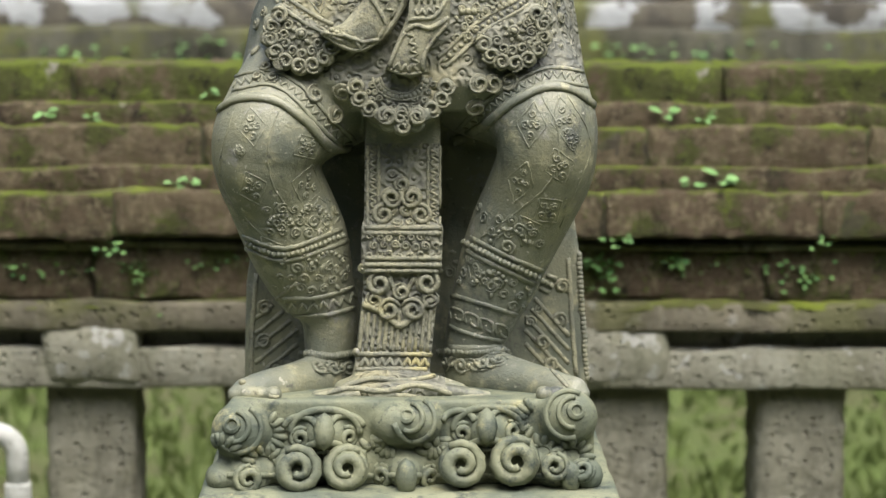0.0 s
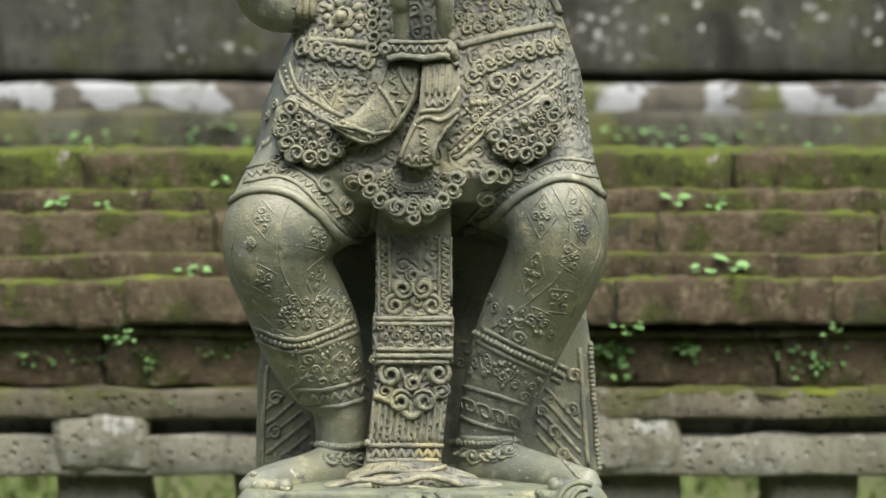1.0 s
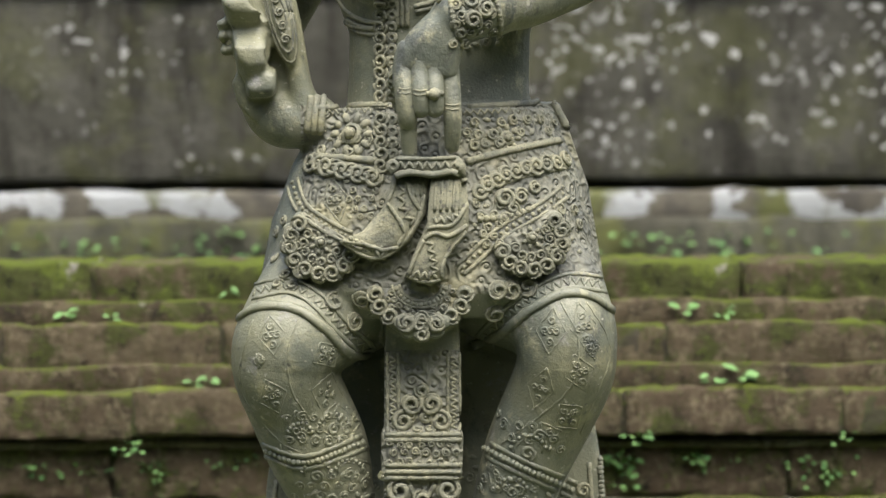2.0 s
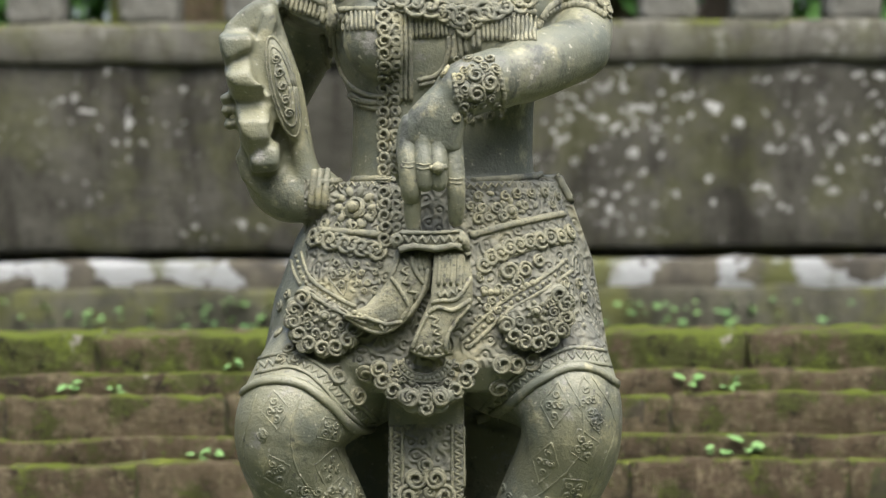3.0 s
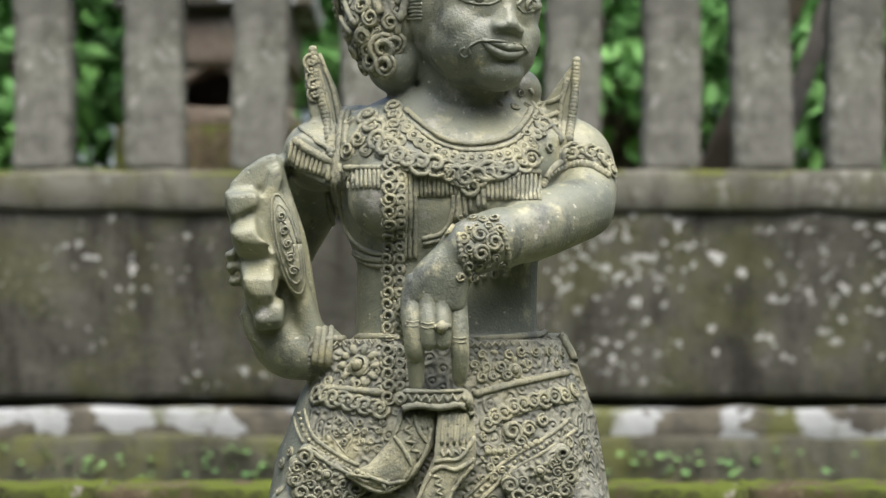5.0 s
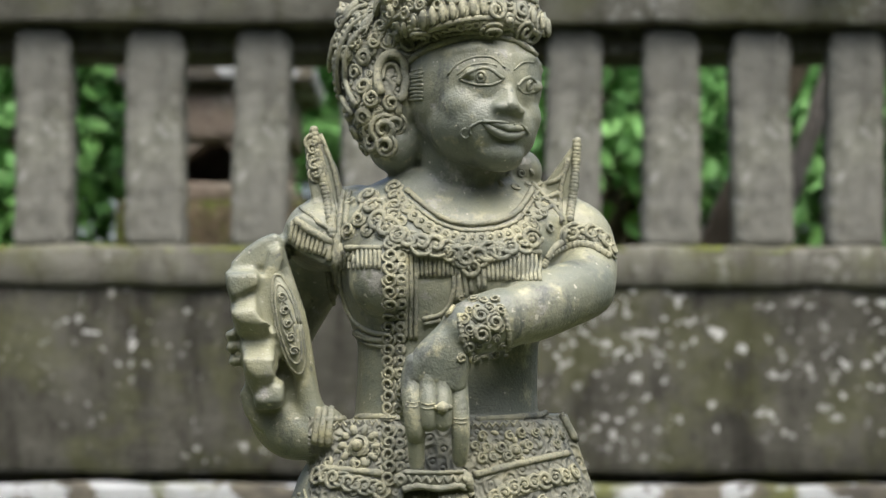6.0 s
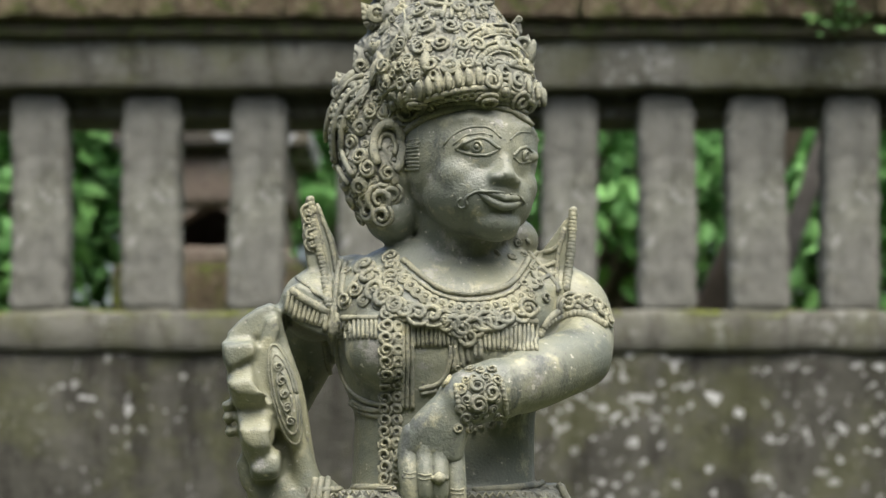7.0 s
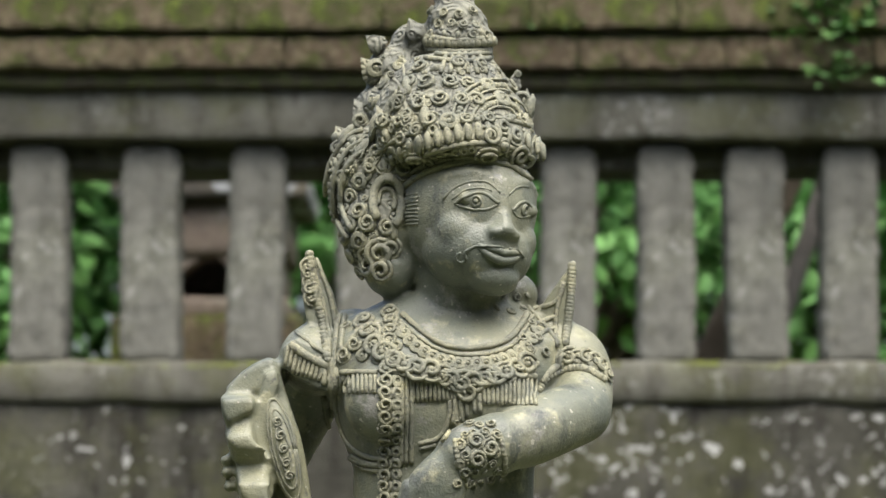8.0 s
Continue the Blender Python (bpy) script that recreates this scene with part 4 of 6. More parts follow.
def carve_legs():
    # rolled and toothed trouser hems over the knees
    for hem, roll in (([(-0.1781, 1.0519), (-0.1440, 1.0578), (-0.1173, 1.0450), (-0.0933, 1.0184), (-0.0683, 0.9955)], [(-0.1888, 1.0285), (-0.1707, 1.0381), (-0.1387, 1.0370), (-0.1093, 1.0179), (-0.0853, 0.9934), (-0.0587, 0.9966)]),
                      ([(0.1525, 1.0572), (0.1173, 1.0615), (0.0853, 1.0477), (0.0587, 1.0285), (0.0363, 1.0062)], [(0.1611, 1.0306), (0.1387, 1.0466), (0.1120, 1.0498), (0.0800, 1.0338), (0.0533, 1.0126), (0.0267, 1.0019)])):
        CV.border(hem, 0.013, 0.0022, 34)
        CV.line(roll, 0.0048, 0.001)
    # patterned cloth: diamonds, seams and filigree
    for x, z, hw, hz, lean in ((-0.1589, 1.0115, 0.013, 0.019, 0.1), (-0.1589, 0.9546, 0.014, 0.017, 0.4), (-0.1077, 0.9934, 0.015, 0.013, 0.5), (-0.1077, 0.9572, 0.015, 0.02, -0.2), (-0.1707, 0.9881, 0.006, 0.007, 0),
                               (0.1003, 1.0147, 0.014, 0.022, -0.1), (0.1307, 1.0184, 0.012, 0.024, 0.2), (0.0907, 0.9615, 0.013, 0.02, -0.3), (0.1269, 0.9758, 0.014, 0.018, 0.3), (0.1163, 0.9349, 0.016, 0.014, 0.6), (0.1387, 0.9998, 0.008, 0.012, 0.2),
                               (-0.0933, 0.9280, 0.016, 0.02, 0.2), (-0.1333, 0.9280, 0.014, 0.014, 0.3)):
        CV.diamond(x, z, hw, hz, lean)
    for seam in ([(-0.1344, 1.0264), (-0.1440, 0.9971), (-0.1397, 0.9572), (-0.1120, 0.9226), (-0.0800, 0.9093)], [(0.1093, 1.0413), (0.1253, 1.0078), (0.1184, 0.9625), (0.0800, 0.9280), (0.0533, 0.9093)], [(-0.1760, 1.0264), (-0.1893, 0.9785), (-0.1813, 0.9466), (-0.1493, 0.9093)], [(0.1333, 1.0423), (0.1557, 0.9998), (0.1440, 0.9572), (0.1280, 0.9200)]):
        CV.line(seam, 0.0010, 0.0)
    # bands round the shins
    for path in ([(-0.1675, 0.9104), (-0.1280, 0.8987), (-0.0768, 0.9179)], [(-0.1653, 0.8987), (-0.1269, 0.8870), (-0.0704, 0.9072)], [(-0.1307, 0.8519), (-0.0960, 0.8535), (-0.0587, 0.8652)], [(-0.1269, 0.8359), (-0.0907, 0.8370), (-0.0587, 0.8455)],
                 [(0.0384, 0.9136), (0.0747, 0.8944), (0.1253, 0.8732)], [(0.0341, 0.9008), (0.0693, 0.8827), (0.1184, 0.8604)], [(0.0267, 0.8561), (0.0533, 0.8482), (0.0880, 0.8370)], [(0.0203, 0.8285), (0.0480, 0.8178), (0.0747, 0.8125)]):
        CV.line(path, 0.0024, 0.0006)
    CV.beads([(-0.1664, 0.9046), (-0.1275, 0.8929), (-0.0736, 0.9125)], 22, 0.0031)
    CV.beads([(0.0363, 0.9072), (0.0720, 0.8886), (0.1216, 0.8668)], 22, 0.0034)
    CV.zigzag([(-0.1291, 0.8439), (-0.0933, 0.8450), (-0.0587, 0.8556)], 15, 0.004, 0.002)
    for k in range(4):
        x, z = 0.0265 + 0.0140 * k, 0.8440 - 0.0052 * k
        CV.line([(x, z - 0.010), (x, z), (x + 0.0105, z - 0.004), (x + 0.0105, z - 0.012), (x + 0.0045, z - 0.010), (x + 0.0045, z - 0.006)], 0.0015, 0.0006)
    CV.fill(lambda x, z: abs(x - -0.0960) < 0.045 and abs(z - 0.8721 - (x - -0.0960) * 0.2) < 0.014, (-0.1440, 0.8508, -0.0533, 0.8907), 0.0115, 3)
    CV.fill(lambda x, z: abs(z - 0.8737 + (x - 0.0533) * 0.55) < 0.016, (0.0267, 0.8349, 0.1120, 0.9093), 0.0125, 4)
    CV.fill(lambda x, z: abs(z - 0.9253 + (x - 0.0640) * 0.3) < 0.012, (0.0453, 0.9040, 0.1120, 0.9413), 0.013, 5)
    CV.fill(lambda x, z: True, (-0.1440, 0.9136, -0.0800, 0.9349), 0.012, 6)
    # half-round medallions and triangles above and below the bands
    for x, z, r in ((0.0790, 0.9010, 0.013), (0.0640, 0.8640, 0.011), (-0.1020, 0.9240, 0.011), (-0.1330, 0.9180, 0.009), (-0.0880, 0.8830, 0.010), (-0.1180, 0.8800, 0.011)):
        CV.scroll(x, z, r * 0.62, 1.4, x * 60, 1)
        CV.line(arc(x, z, r, r, 0, 180, 12), 0.0012, 0.0)
        CV.beads(arc(x, z, r * 1.3, r * 1.3, 10, 170, 12), 8, 0.0024)
    for x, z in ((0.1000, 0.9180), (0.0500, 0.8800), (0.0900, 0.8790), (-0.0800, 0.9330), (-0.1420, 0.8980), (-0.0740, 0.8860)):
        CV.line([(x - 0.010, z + 0.012), (x + 0.010, z + 0.004), (x - 0.004, z - 0.012), (x - 0.010, z + 0.012)], 0.0010, 0.0)
        CV.scroll(x - 0.001, z + 0.002, 0.0050, 1.3, z * 90, 1)
    # anklets
    CV.line([(-0.1152, 0.8019), (-0.0880, 0.7976), (-0.0608, 0.8019)], 0.0030, 0.0)
    CV.beads([(-0.1152, 0.8019), (-0.0880, 0.7976), (-0.0608, 0.8019)], 20, 0.0040)
    CV.scrolls([(-0.1013, 0.7870), (-0.0667, 0.7870)], 5, 0.008, 2)
    CV.line([(0.0139, 0.8072), (0.0427, 0.8051), (0.0800, 0.8072)], 0.0035, 0.001)
    CV.line([(0.0139, 0.8008), (0.0427, 0.7987), (0.0800, 0.8019)], 0.002, 0.001)
    CV.beads([(0.0139, 0.8040), (0.0427, 0.8019), (0.0800, 0.8045)], 18, 0.0042)
    CV.scrolls([(0.0181, 0.7923), (0.0427, 0.7896), (0.0757, 0.7944)], 8, 0.0085, 3)


def carve_sash():
    for u in (-0.0517, -0.0416, 0.0043, 0.0149):
        CV.line([(u, 0.9955), (u, 0.9210)], 0.0016, 0.0004)
    for u in (-0.0469, 0.0096):
        CV.zigzag([(u, 0.9934), (u, 0.9221)], 22, 0.0028, 0.0014)
    for v in (0.9189, 0.9136, 0.8902, 0.8838, 0.8785):
        CV.line([(-0.0544, v), (0.0165, v)], 0.0024, 0.0006)
    CV.zigzag([(-0.0533, 0.9163), (0.0160, 0.9163)], 24, 0.002, 0.0012)
    CV.fill(lambda x, z: True, (-0.0501, 0.8934, 0.0149, 0.9115), 0.0095, 7)
    CV.fill(lambda x, z: abs(x - -0.0197) < (0.9625 - z) * 0.75, (-0.0373, 0.9242, 0.0000, 0.9599), 0.0135, 8)
    for u, v, r, s, h in ((-0.0373, 0.9317, 0.011, 0.5, 1), (-0.0021, 0.9317, 0.011, 2.6, -1), (-0.0293, 0.9476, 0.011, 1, -1), (-0.0107, 0.9476, 0.011, 2, 1), (-0.0203, 0.9599, 0.008, 1.5, 1),
                          (-0.0320, 0.8418, 0.012, 0.3, 1), (-0.0091, 0.8418, 0.012, 2.8, -1), (-0.0411, 0.8668, 0.013, 0.6, 1), (0.0043, 0.8678, 0.013, 2.5, -1), (-0.0459, 0.8508, 0.009, 2, 1), (0.0064, 0.8519, 0.009, 1, -1), (-0.0203, 0.8588, 0.009, 1.6, 1)):
        CV.scroll(u, v, r, 1.5, s, h, lift=0.002)
    CV.line([(-0.0555, 0.8466), (-0.0373, 0.8391), (-0.0208, 0.8264), (-0.0027, 0.8428), (0.0149, 0.8561)], 0.0035, 0.002)
    CV.line([(-0.0320, 0.8721), (-0.0203, 0.8535), (-0.0080, 0.8732)], 0.0025, 0.001)
    for k in range(12):
        CV.line([(-0.0565 + 0.0058 * k, 0.8412 - 0.004 * math.sin(k * 0.55)), (-0.0597 + 0.0058 * k, 0.8019)], 0.0019, 0.0)
    for v in (0.7992, 0.7843):
        CV.line([(-0.0619, v), (0.0075, v)], 0.0024, 0.0006)
    CV.zigzag([(-0.0608, 0.7912), (0.0075, 0.7912)], 17, 0.0042, 0.002)
    for fold in ([(-0.1013, 0.7577), (-0.0693, 0.7657), (-0.0373, 0.7625), (-0.0053, 0.7689), (0.0267, 0.7604)], [(-0.0800, 0.7657), (-0.0480, 0.7753), (-0.0160, 0.7732), (0.0107, 0.7785)], [(-0.0587, 0.7540), (-0.0267, 0.7593), (0.0160, 0.7561), (0.0587, 0.7583)], [(-0.1440, 0.7572), (-0.1067, 0.7540), (-0.0587, 0.7604)]):
        CV.line(fold, 0.0028, 0.0, jump=0.06)
    # cloak behind the shins: beaded edge and slanting folds
    CV.flat = 0.4
    for edge, inner, n in (([(-0.1648, 0.8785), (-0.1685, 0.8269), (-0.1701, 0.7689)], [(-0.1557, 0.8774), (-0.1600, 0.8269), (-0.1616, 0.7689)], 26), ([(0.1451, 0.8987), (0.1499, 0.8349), (0.1541, 0.7774)], [(0.1355, 0.8934), (0.1397, 0.8349), (0.1440, 0.7817)], 28)):
        CV.beads(edge, n, 0.0034)
        CV.line(inner, 0.0024, 0.0)
    for x0 in range(5):
        CV.line([(-0.1573, 0.8349 - 0.014 * x0), (-0.1173, 0.8668 - 0.014 * x0)], 0.0022, 0.0, jump=0.02)
        CV.line([(0.1376, 0.8189 - 0.013 * x0), (0.0960, 0.8641 - 0.013 * x0)], 0.0022, 0.0, jump=0.02)
    for u, v in ((-0.1493, 0.8136), (-0.1387, 0.7870), (-0.1483, 0.8455), (0.1280, 0.8349), (0.1120, 0.8136), (0.1307, 0.8668), (0.1200, 0.7923)):
        CV.scroll(u, v, 0.0085, 1.4, u * 40, 1)
    CV.flat = 1.0


def carve_hips():
    # apron with a lobed edge
    for k in range(9):
        t = radians(181 + 178 * k / 8)
        CV.scroll(-0.0210 + 0.0415 * math.cos(t), 1.0500 + 0.029 * math.sin(t), 0.0088, 1.4, t, 1 if k < 4.5 else -1)
    CV.fill(lambda x, z: 0.55 < math.hypot((x + 0.0210) / 0.036, (z - 1.0520) / 0.028) < 0.92 and z < 1.058, (-0.0560, 1.0240, 0.0140, 1.0580), 0.0080, 11, 0.9)
    for u, v, r in ((-0.0335, 1.0225, 0.0098), (-0.0060, 1.0225, 0.0098), (-0.0195, 1.0120, 0.0078), (-0.0195, 1.0270, 0.0075)):
        CV.scroll(u, v, r, 1.4, 2.0, 1 if u < -0.02 else -1)
    for q in (0.027, 0.020):
        CV.line(arc(-0.0205, 1.0600, q, q * 0.85, 185, 355), 0.0016, 0.0006)
    CV.beads(arc(-0.0205, 1.0600, 0.0235, 0.020, 190, 350), 15, 0.0030)
    for cx, cz, lean, a0, a1 in ((-0.1130, 1.0950, -0.35, 140, 375), (0.0830, 1.0985, 0.45, 160, 390)):
        for q, n, r in ((0.80, 9, 0.0086), (0.46, 7, 0.0056)):
            for k in range(n):
                t = radians(a0 + (a1 - a0) * (k + 0.5) / n)
                a, b = 0.036 * q * math.cos(t), 0.033 * q * math.sin(t)
                CV.scroll(cx + a * math.cos(lean) - b * math.sin(lean), cz + a * math.sin(lean) + b * math.cos(lean), r, 1.4, t, 1 if k % 2 else -1)
        rosette(cx, cz + 0.003, 0.0105, 7)
    # stitched cloth under the scallops
    for u, v in ((-0.1013, 1.0423), (-0.0827, 1.0237), (-0.0747, 1.0450), (0.0480, 1.0317), (0.0640, 1.0530), (0.0507, 1.0530), (0.0800, 1.0556)):
        CV.scroll(u, v, 0.010, 1.2, u * 50, 1, 0.0016)
    # belt
    for path in ([(-0.1161, 1.2219), (-0.0858, 1.2240), (-0.0544, 1.2250)], [(0.0178, 1.2219), (0.0554, 1.2240), (0.1015, 1.2292)], [(-0.1224, 1.1782), (-0.0910, 1.1761), (-0.0596, 1.1730)], [(0.0220, 1.1720), (0.0659, 1.1834), (0.1130, 1.1928)]):
        CV.line(path, 0.0034, 0.001)
    CV.zigzag([(-0.1151, 1.2177), (-0.0858, 1.2193), (-0.0544, 1.2203)], 20, 0.002, 0.0013)
    CV.zigzag([(0.0178, 1.2172), (0.0554, 1.2193), (0.1015, 1.2240)], 26, 0.002, 0.0013)
    CV.fill(lambda x, z: True, (-0.1109, 1.1824, -0.0533, 1.2136), 0.0125, 13)
    CV.fill(lambda x, z: z > 1.1798 + (x - 0.0214) * 0.25, (0.0220, 1.1772, 0.1036, 1.2146), 0.0125, 14)
    rosette(-0.0837, 1.1980, 0.020, 10)
    rosette(0.0596, 1.1938, 0.013, 8)
    # scalloped hem below the belt
    CV.scrolls([(-0.1245, 1.1720), (-0.0962, 1.1657), (-0.0596, 1.1574)], 9, 0.0095, 15)
    CV.scrolls([(0.0303, 1.1418), (0.0554, 1.1590), (0.0868, 1.1678), (0.1182, 1.1746)], 10, 0.0095, 16)
    CV.line([(0.0282, 1.1356), (0.0554, 1.1512), (0.0868, 1.1616), (0.1182, 1.1668)], 0.002, 0.0)
    # ribbons running down to the scallops
    for path, teeth in (([(-0.1391, 1.1564), (-0.1302, 1.1304), (-0.1015, 1.1096), (-0.0727, 1.0966)], 0), ([(0.1140, 1.1449), (0.0868, 1.1252), (0.0554, 1.1070), (0.0293, 1.0836), (0.0162, 1.0721)], 0)):
        CV.line(offset(path, 0.0055), 0.0019, 0.0004)
        CV.line(offset(path, -0.0055), 0.0019, 0.0004)
        CV.beads(path, 18, 0.0022)
    CV.diamond(-0.0990, 1.1380, 0.012, 0.022, 0.2)
    CV.fill(lambda x, z: True, (-0.0870, 1.1210, -0.0600, 1.1560), 0.0100, 17, 0.8)
    for u, v, r in ((0.0570, 1.1380, 0.0105), (0.0720, 1.1400, 0.0085), (0.0650, 1.1290, 0.0070), (0.0850, 1.1480, 0.0070)):
        CV.scroll(u, v, r, 1.4, u * 90, 1)
    CV.beads([(0.0320, 1.1190), (0.0600, 1.1210), (0.0820, 1.1290)], 9, 0.0036)
    CV.fill(lambda x, z: z > 1.0784 + (x - 0.0345) * 0.62, (0.0310, 1.0950, 0.0600, 1.1350), 0.0105, 18, 0.85)
    CV.fill(lambda x, z: True, (-0.1538, 1.0576, -0.1302, 1.1200), 0.014, 19)
    CV.fill(lambda x, z: True, (0.0999, 1.0888, 0.1339, 1.1304), 0.014, 20)
    CV.line([(0.1025, 1.2266), (0.1234, 1.1876), (0.1402, 1.1304)], 0.004, 0.0, jump=0.05)
    # sash tails: rolled edges, toothed stripes and pleats
    for path in ([(-0.0430, 1.1560), (-0.0505, 1.1330), (-0.0400, 1.1180), (-0.0345, 1.1060), (-0.0420, 1.0930), (-0.0560, 1.0905), (-0.0720, 1.0960), (-0.0930, 1.0990)], [(-0.0170, 1.1420), (-0.0230, 1.1180), (-0.0380, 1.0960), (-0.0560, 1.0840), (-0.0740, 1.0860), (-0.0930, 1.0985)],
                 [(-0.0330, 1.1540), (-0.0290, 1.1400), (-0.0200, 1.1270)], [(0.0225, 1.1330), (0.0100, 1.1140), (-0.0060, 1.1120), (-0.0140, 1.1100)], [(0.0220, 1.1130), (0.0060, 1.1030), (-0.0080, 1.1060), (-0.0165, 1.1000)],
                 [(-0.0165, 1.1000), (-0.0250, 1.0840), (-0.0325, 1.0670)], [(0.0215, 1.1080), (0.0020, 1.0830), (-0.0010, 1.0640)], [(-0.0330, 1.0670), (-0.0180, 1.0610), (-0.0020, 1.0630)]):
        CV.line(path, 0.0021, 0.0006, jump=0.02)
    for path, n in (([(-0.0370, 1.1520), (-0.0380, 1.1330), (-0.0260, 1.1120)], 9), ([(-0.0320, 1.1010), (-0.0480, 1.0870), (-0.0640, 1.0880)], 9), ([(0.0190, 1.1250), (0.0050, 1.1180), (-0.0100, 1.1180)], 9), ([(-0.0120, 1.1000), (-0.0090, 1.0830), (-0.0070, 1.0660)], 9), ([(-0.0290, 1.0690), (-0.0160, 1.0660), (-0.0050, 1.0680)], 7)):
        CV.zigzag(path, n, 0.0032, 0.0015)
    for k in range(5):
        CV.line([(-0.0060 + 0.0058 * k, 1.1560), (-0.0075 + 0.0058 * k, 1.1260)], 0.0015, 0.0)
        CV.line([(-0.0310 + 0.0045 * k, 1.1560), (-0.0290 + 0.0042 * k, 1.1400)], 0.0012, 0.0)
        CV.line([(-0.0860 + 0.0065 * k, 1.0930 - 0.0015 * k), (-0.0820 + 0.0065 * k, 1.0985 - 0.0010 * k)], 0.0012, 0.0)
        CV.line([(-0.0250 + 0.0030 * k, 1.0720 + 0.0045 * k), (-0.0190 + 0.0022 * k, 1.0700 + 0.0050 * k)], 0.0012, 0.0)
    CV.line([(-0.0440, 1.1590), (-0.0300, 1.1625), (-0.0080, 1.1600), (0.0090, 1.1630), (0.0210, 1.1540)], 0.0030, 0.001)
    CV.line([(-0.0470, 1.1755), (-0.0230, 1.1745), (0.0130, 1.1760)], 0.0018, 0.0006)
    CV.zigzag([(-0.0450, 1.1690), (-0.0200, 1.1685), (0.0170, 1.1690)], 15, 0.0034, 0.0017)


def carve_chest():
    # long beaded chain
    for k in range(23):
        v = 1.4060 - 0.0108 * k
        CV.scroll(-0.0560, v, 0.0082, 1.4, 0.5 + (k % 2) * 2.5, 1 if k % 2 else -1, lift=0.003)
        CV.ring(-0.0460, v, 0.0042, 0.0019, 0.002)
    for u in (-0.0408, -0.0366, -0.0319):
        CV.line([(u, 1.3878), (u, 1.2968)], 0.0022, 0.0005)
    # collar
    CV.line([(-0.0408, 1.4352), (-0.0105, 1.4108), (0.0209, 1.4034), (0.0575, 1.4119), (0.0753, 1.4352)], 0.0030, 0.001)
    CV.line([(-0.0450, 1.4304), (-0.0131, 1.4055), (0.0209, 1.3971), (0.0601, 1.4055), (0.0805, 1.4331)], 0.0018, 0.001)
    for x, z, t in CV.path([(-0.0523, 1.4331), (-0.0261, 1.4040), (0.0052, 1.3907), (0.0366, 1.3907), (0.0654, 1.3987), (0.0863, 1.4225)], 20):
        CV.ring(x, z, 0.0048, 0.0022, 0.002)
        CV.bead(x, z, 0.0022, lift=0.002)
    CV.scrolls([(-0.0785, 1.4331), (-0.0654, 1.4066), (-0.0471, 1.3907), (-0.0209, 1.3828)], 7, 0.013, 21)
    CV.scrolls([(-0.0183, 1.3854), (0.0052, 1.3759), (0.0209, 1.3737), (0.0418, 1.3775), (0.0601, 1.3828), (0.0785, 1.3907)], 10, 0.012, 22)
    CV.scrolls([(-0.0523, 1.4411), (-0.0523, 1.4172), (-0.0575, 1.3987)], 5, 0.009, 23)
    for u, v, r in ((0.0199, 1.3642, 0.012), (0.0115, 1.3706, 0.010), (0.0293, 1.3706, 0.010), (0.0000, 1.3759, 0.010), (0.0408, 1.3759, 0.010), (-0.0471, 1.3907, 0.012), (-0.0324, 1.3854, 0.010)):
        CV.scroll(u, v, r, 1.5, u * 30, 1, lift=0.004)
    CV.fill(lambda x, z: True, (-0.0952, 1.3949, -0.0669, 1.4373), 0.017, 24)
    CV.fill(lambda x, z: True, (0.0706, 1.3907, 0.0915, 1.4331), 0.013, 25)
    # pleated fringes under the collar
    for u0, u1, v0, v1 in ((604, 668, 662, 694), (732, 802, 664, 708), (858, 948, 668, 714)):
        for k in range(int((u1 - u0) / 7.5) + 1):
            x = (u0 + 7.5 * k - 790) * 0.000523
            CV.line([(x, 1.449 + (530 - v0) * 0.00053), (x, 1.449 + (530 - v1) * 0.00053)], 0.0019, 0.0006)
        CV.line([((u0 - 790) * 0.000523, 1.449 + (530 - v0) * 0.00053 + 0.002), ((u1 - 790) * 0.000523, 1.449 + (530 - v0) * 0.00053 + 0.002)], 0.003, 0.001)
    # cords that frame the breast
    left, right = [(-0.1015, 1.3852), (-0.1015, 1.3488), (-0.0920, 1.3176), (-0.0727, 1.3030), (-0.0544, 1.3020)], [(0.0031, 1.3566), (0.0021, 1.3384), (-0.0063, 1.3217), (-0.0256, 1.3155)]
    for k in range(3):
        CV.line(offset(left, -0.0055 * k), 0.0027, 0.0008)
        if k < 2:
            CV.line(offset(right, 0.0045 * k), 0.0024, 0.0008)
    for u, w in ((0.0073, 0.0094), (0.0126, 0.0146), (0.0188, 0.0199), (0.0251, 0.0272), (0.0303, 0.0324)):
        CV.line([(u, 1.3644), (w, 1.3352)], 0.0022, 0.0006)
    CV.line([(-0.0544, 1.2942), (-0.0805, 1.2978), (-0.0920, 1.3061)], 0.003, 0.001)
    # straps on the shoulder
    for path in ([(-0.1004, 1.4331), (-0.1036, 1.3907), (-0.1046, 1.3483)], [(-0.0941, 1.4331), (-0.0962, 1.4013), (-0.0785, 1.4252)], [(-0.1088, 1.4119), (-0.1072, 1.3854), (-0.1056, 1.3589)]):
        CV.line(path, 0.0028, 0.001)
    # collar blades
    for path, n in (([(-0.1276, 1.4925), (-0.1224, 1.4596), (-0.1151, 1.4278), (-0.1098, 1.3907)], 26), ([(0.1172, 1.4819), (0.1151, 1.4437), (0.1098, 1.4066)], 22)):
        CV.beads(path, n, 0.0046)
    CV.scrolls([(-0.1287, 1.4835), (-0.1276, 1.4649), (-0.1245, 1.4464)], 5, 0.0085, 26)
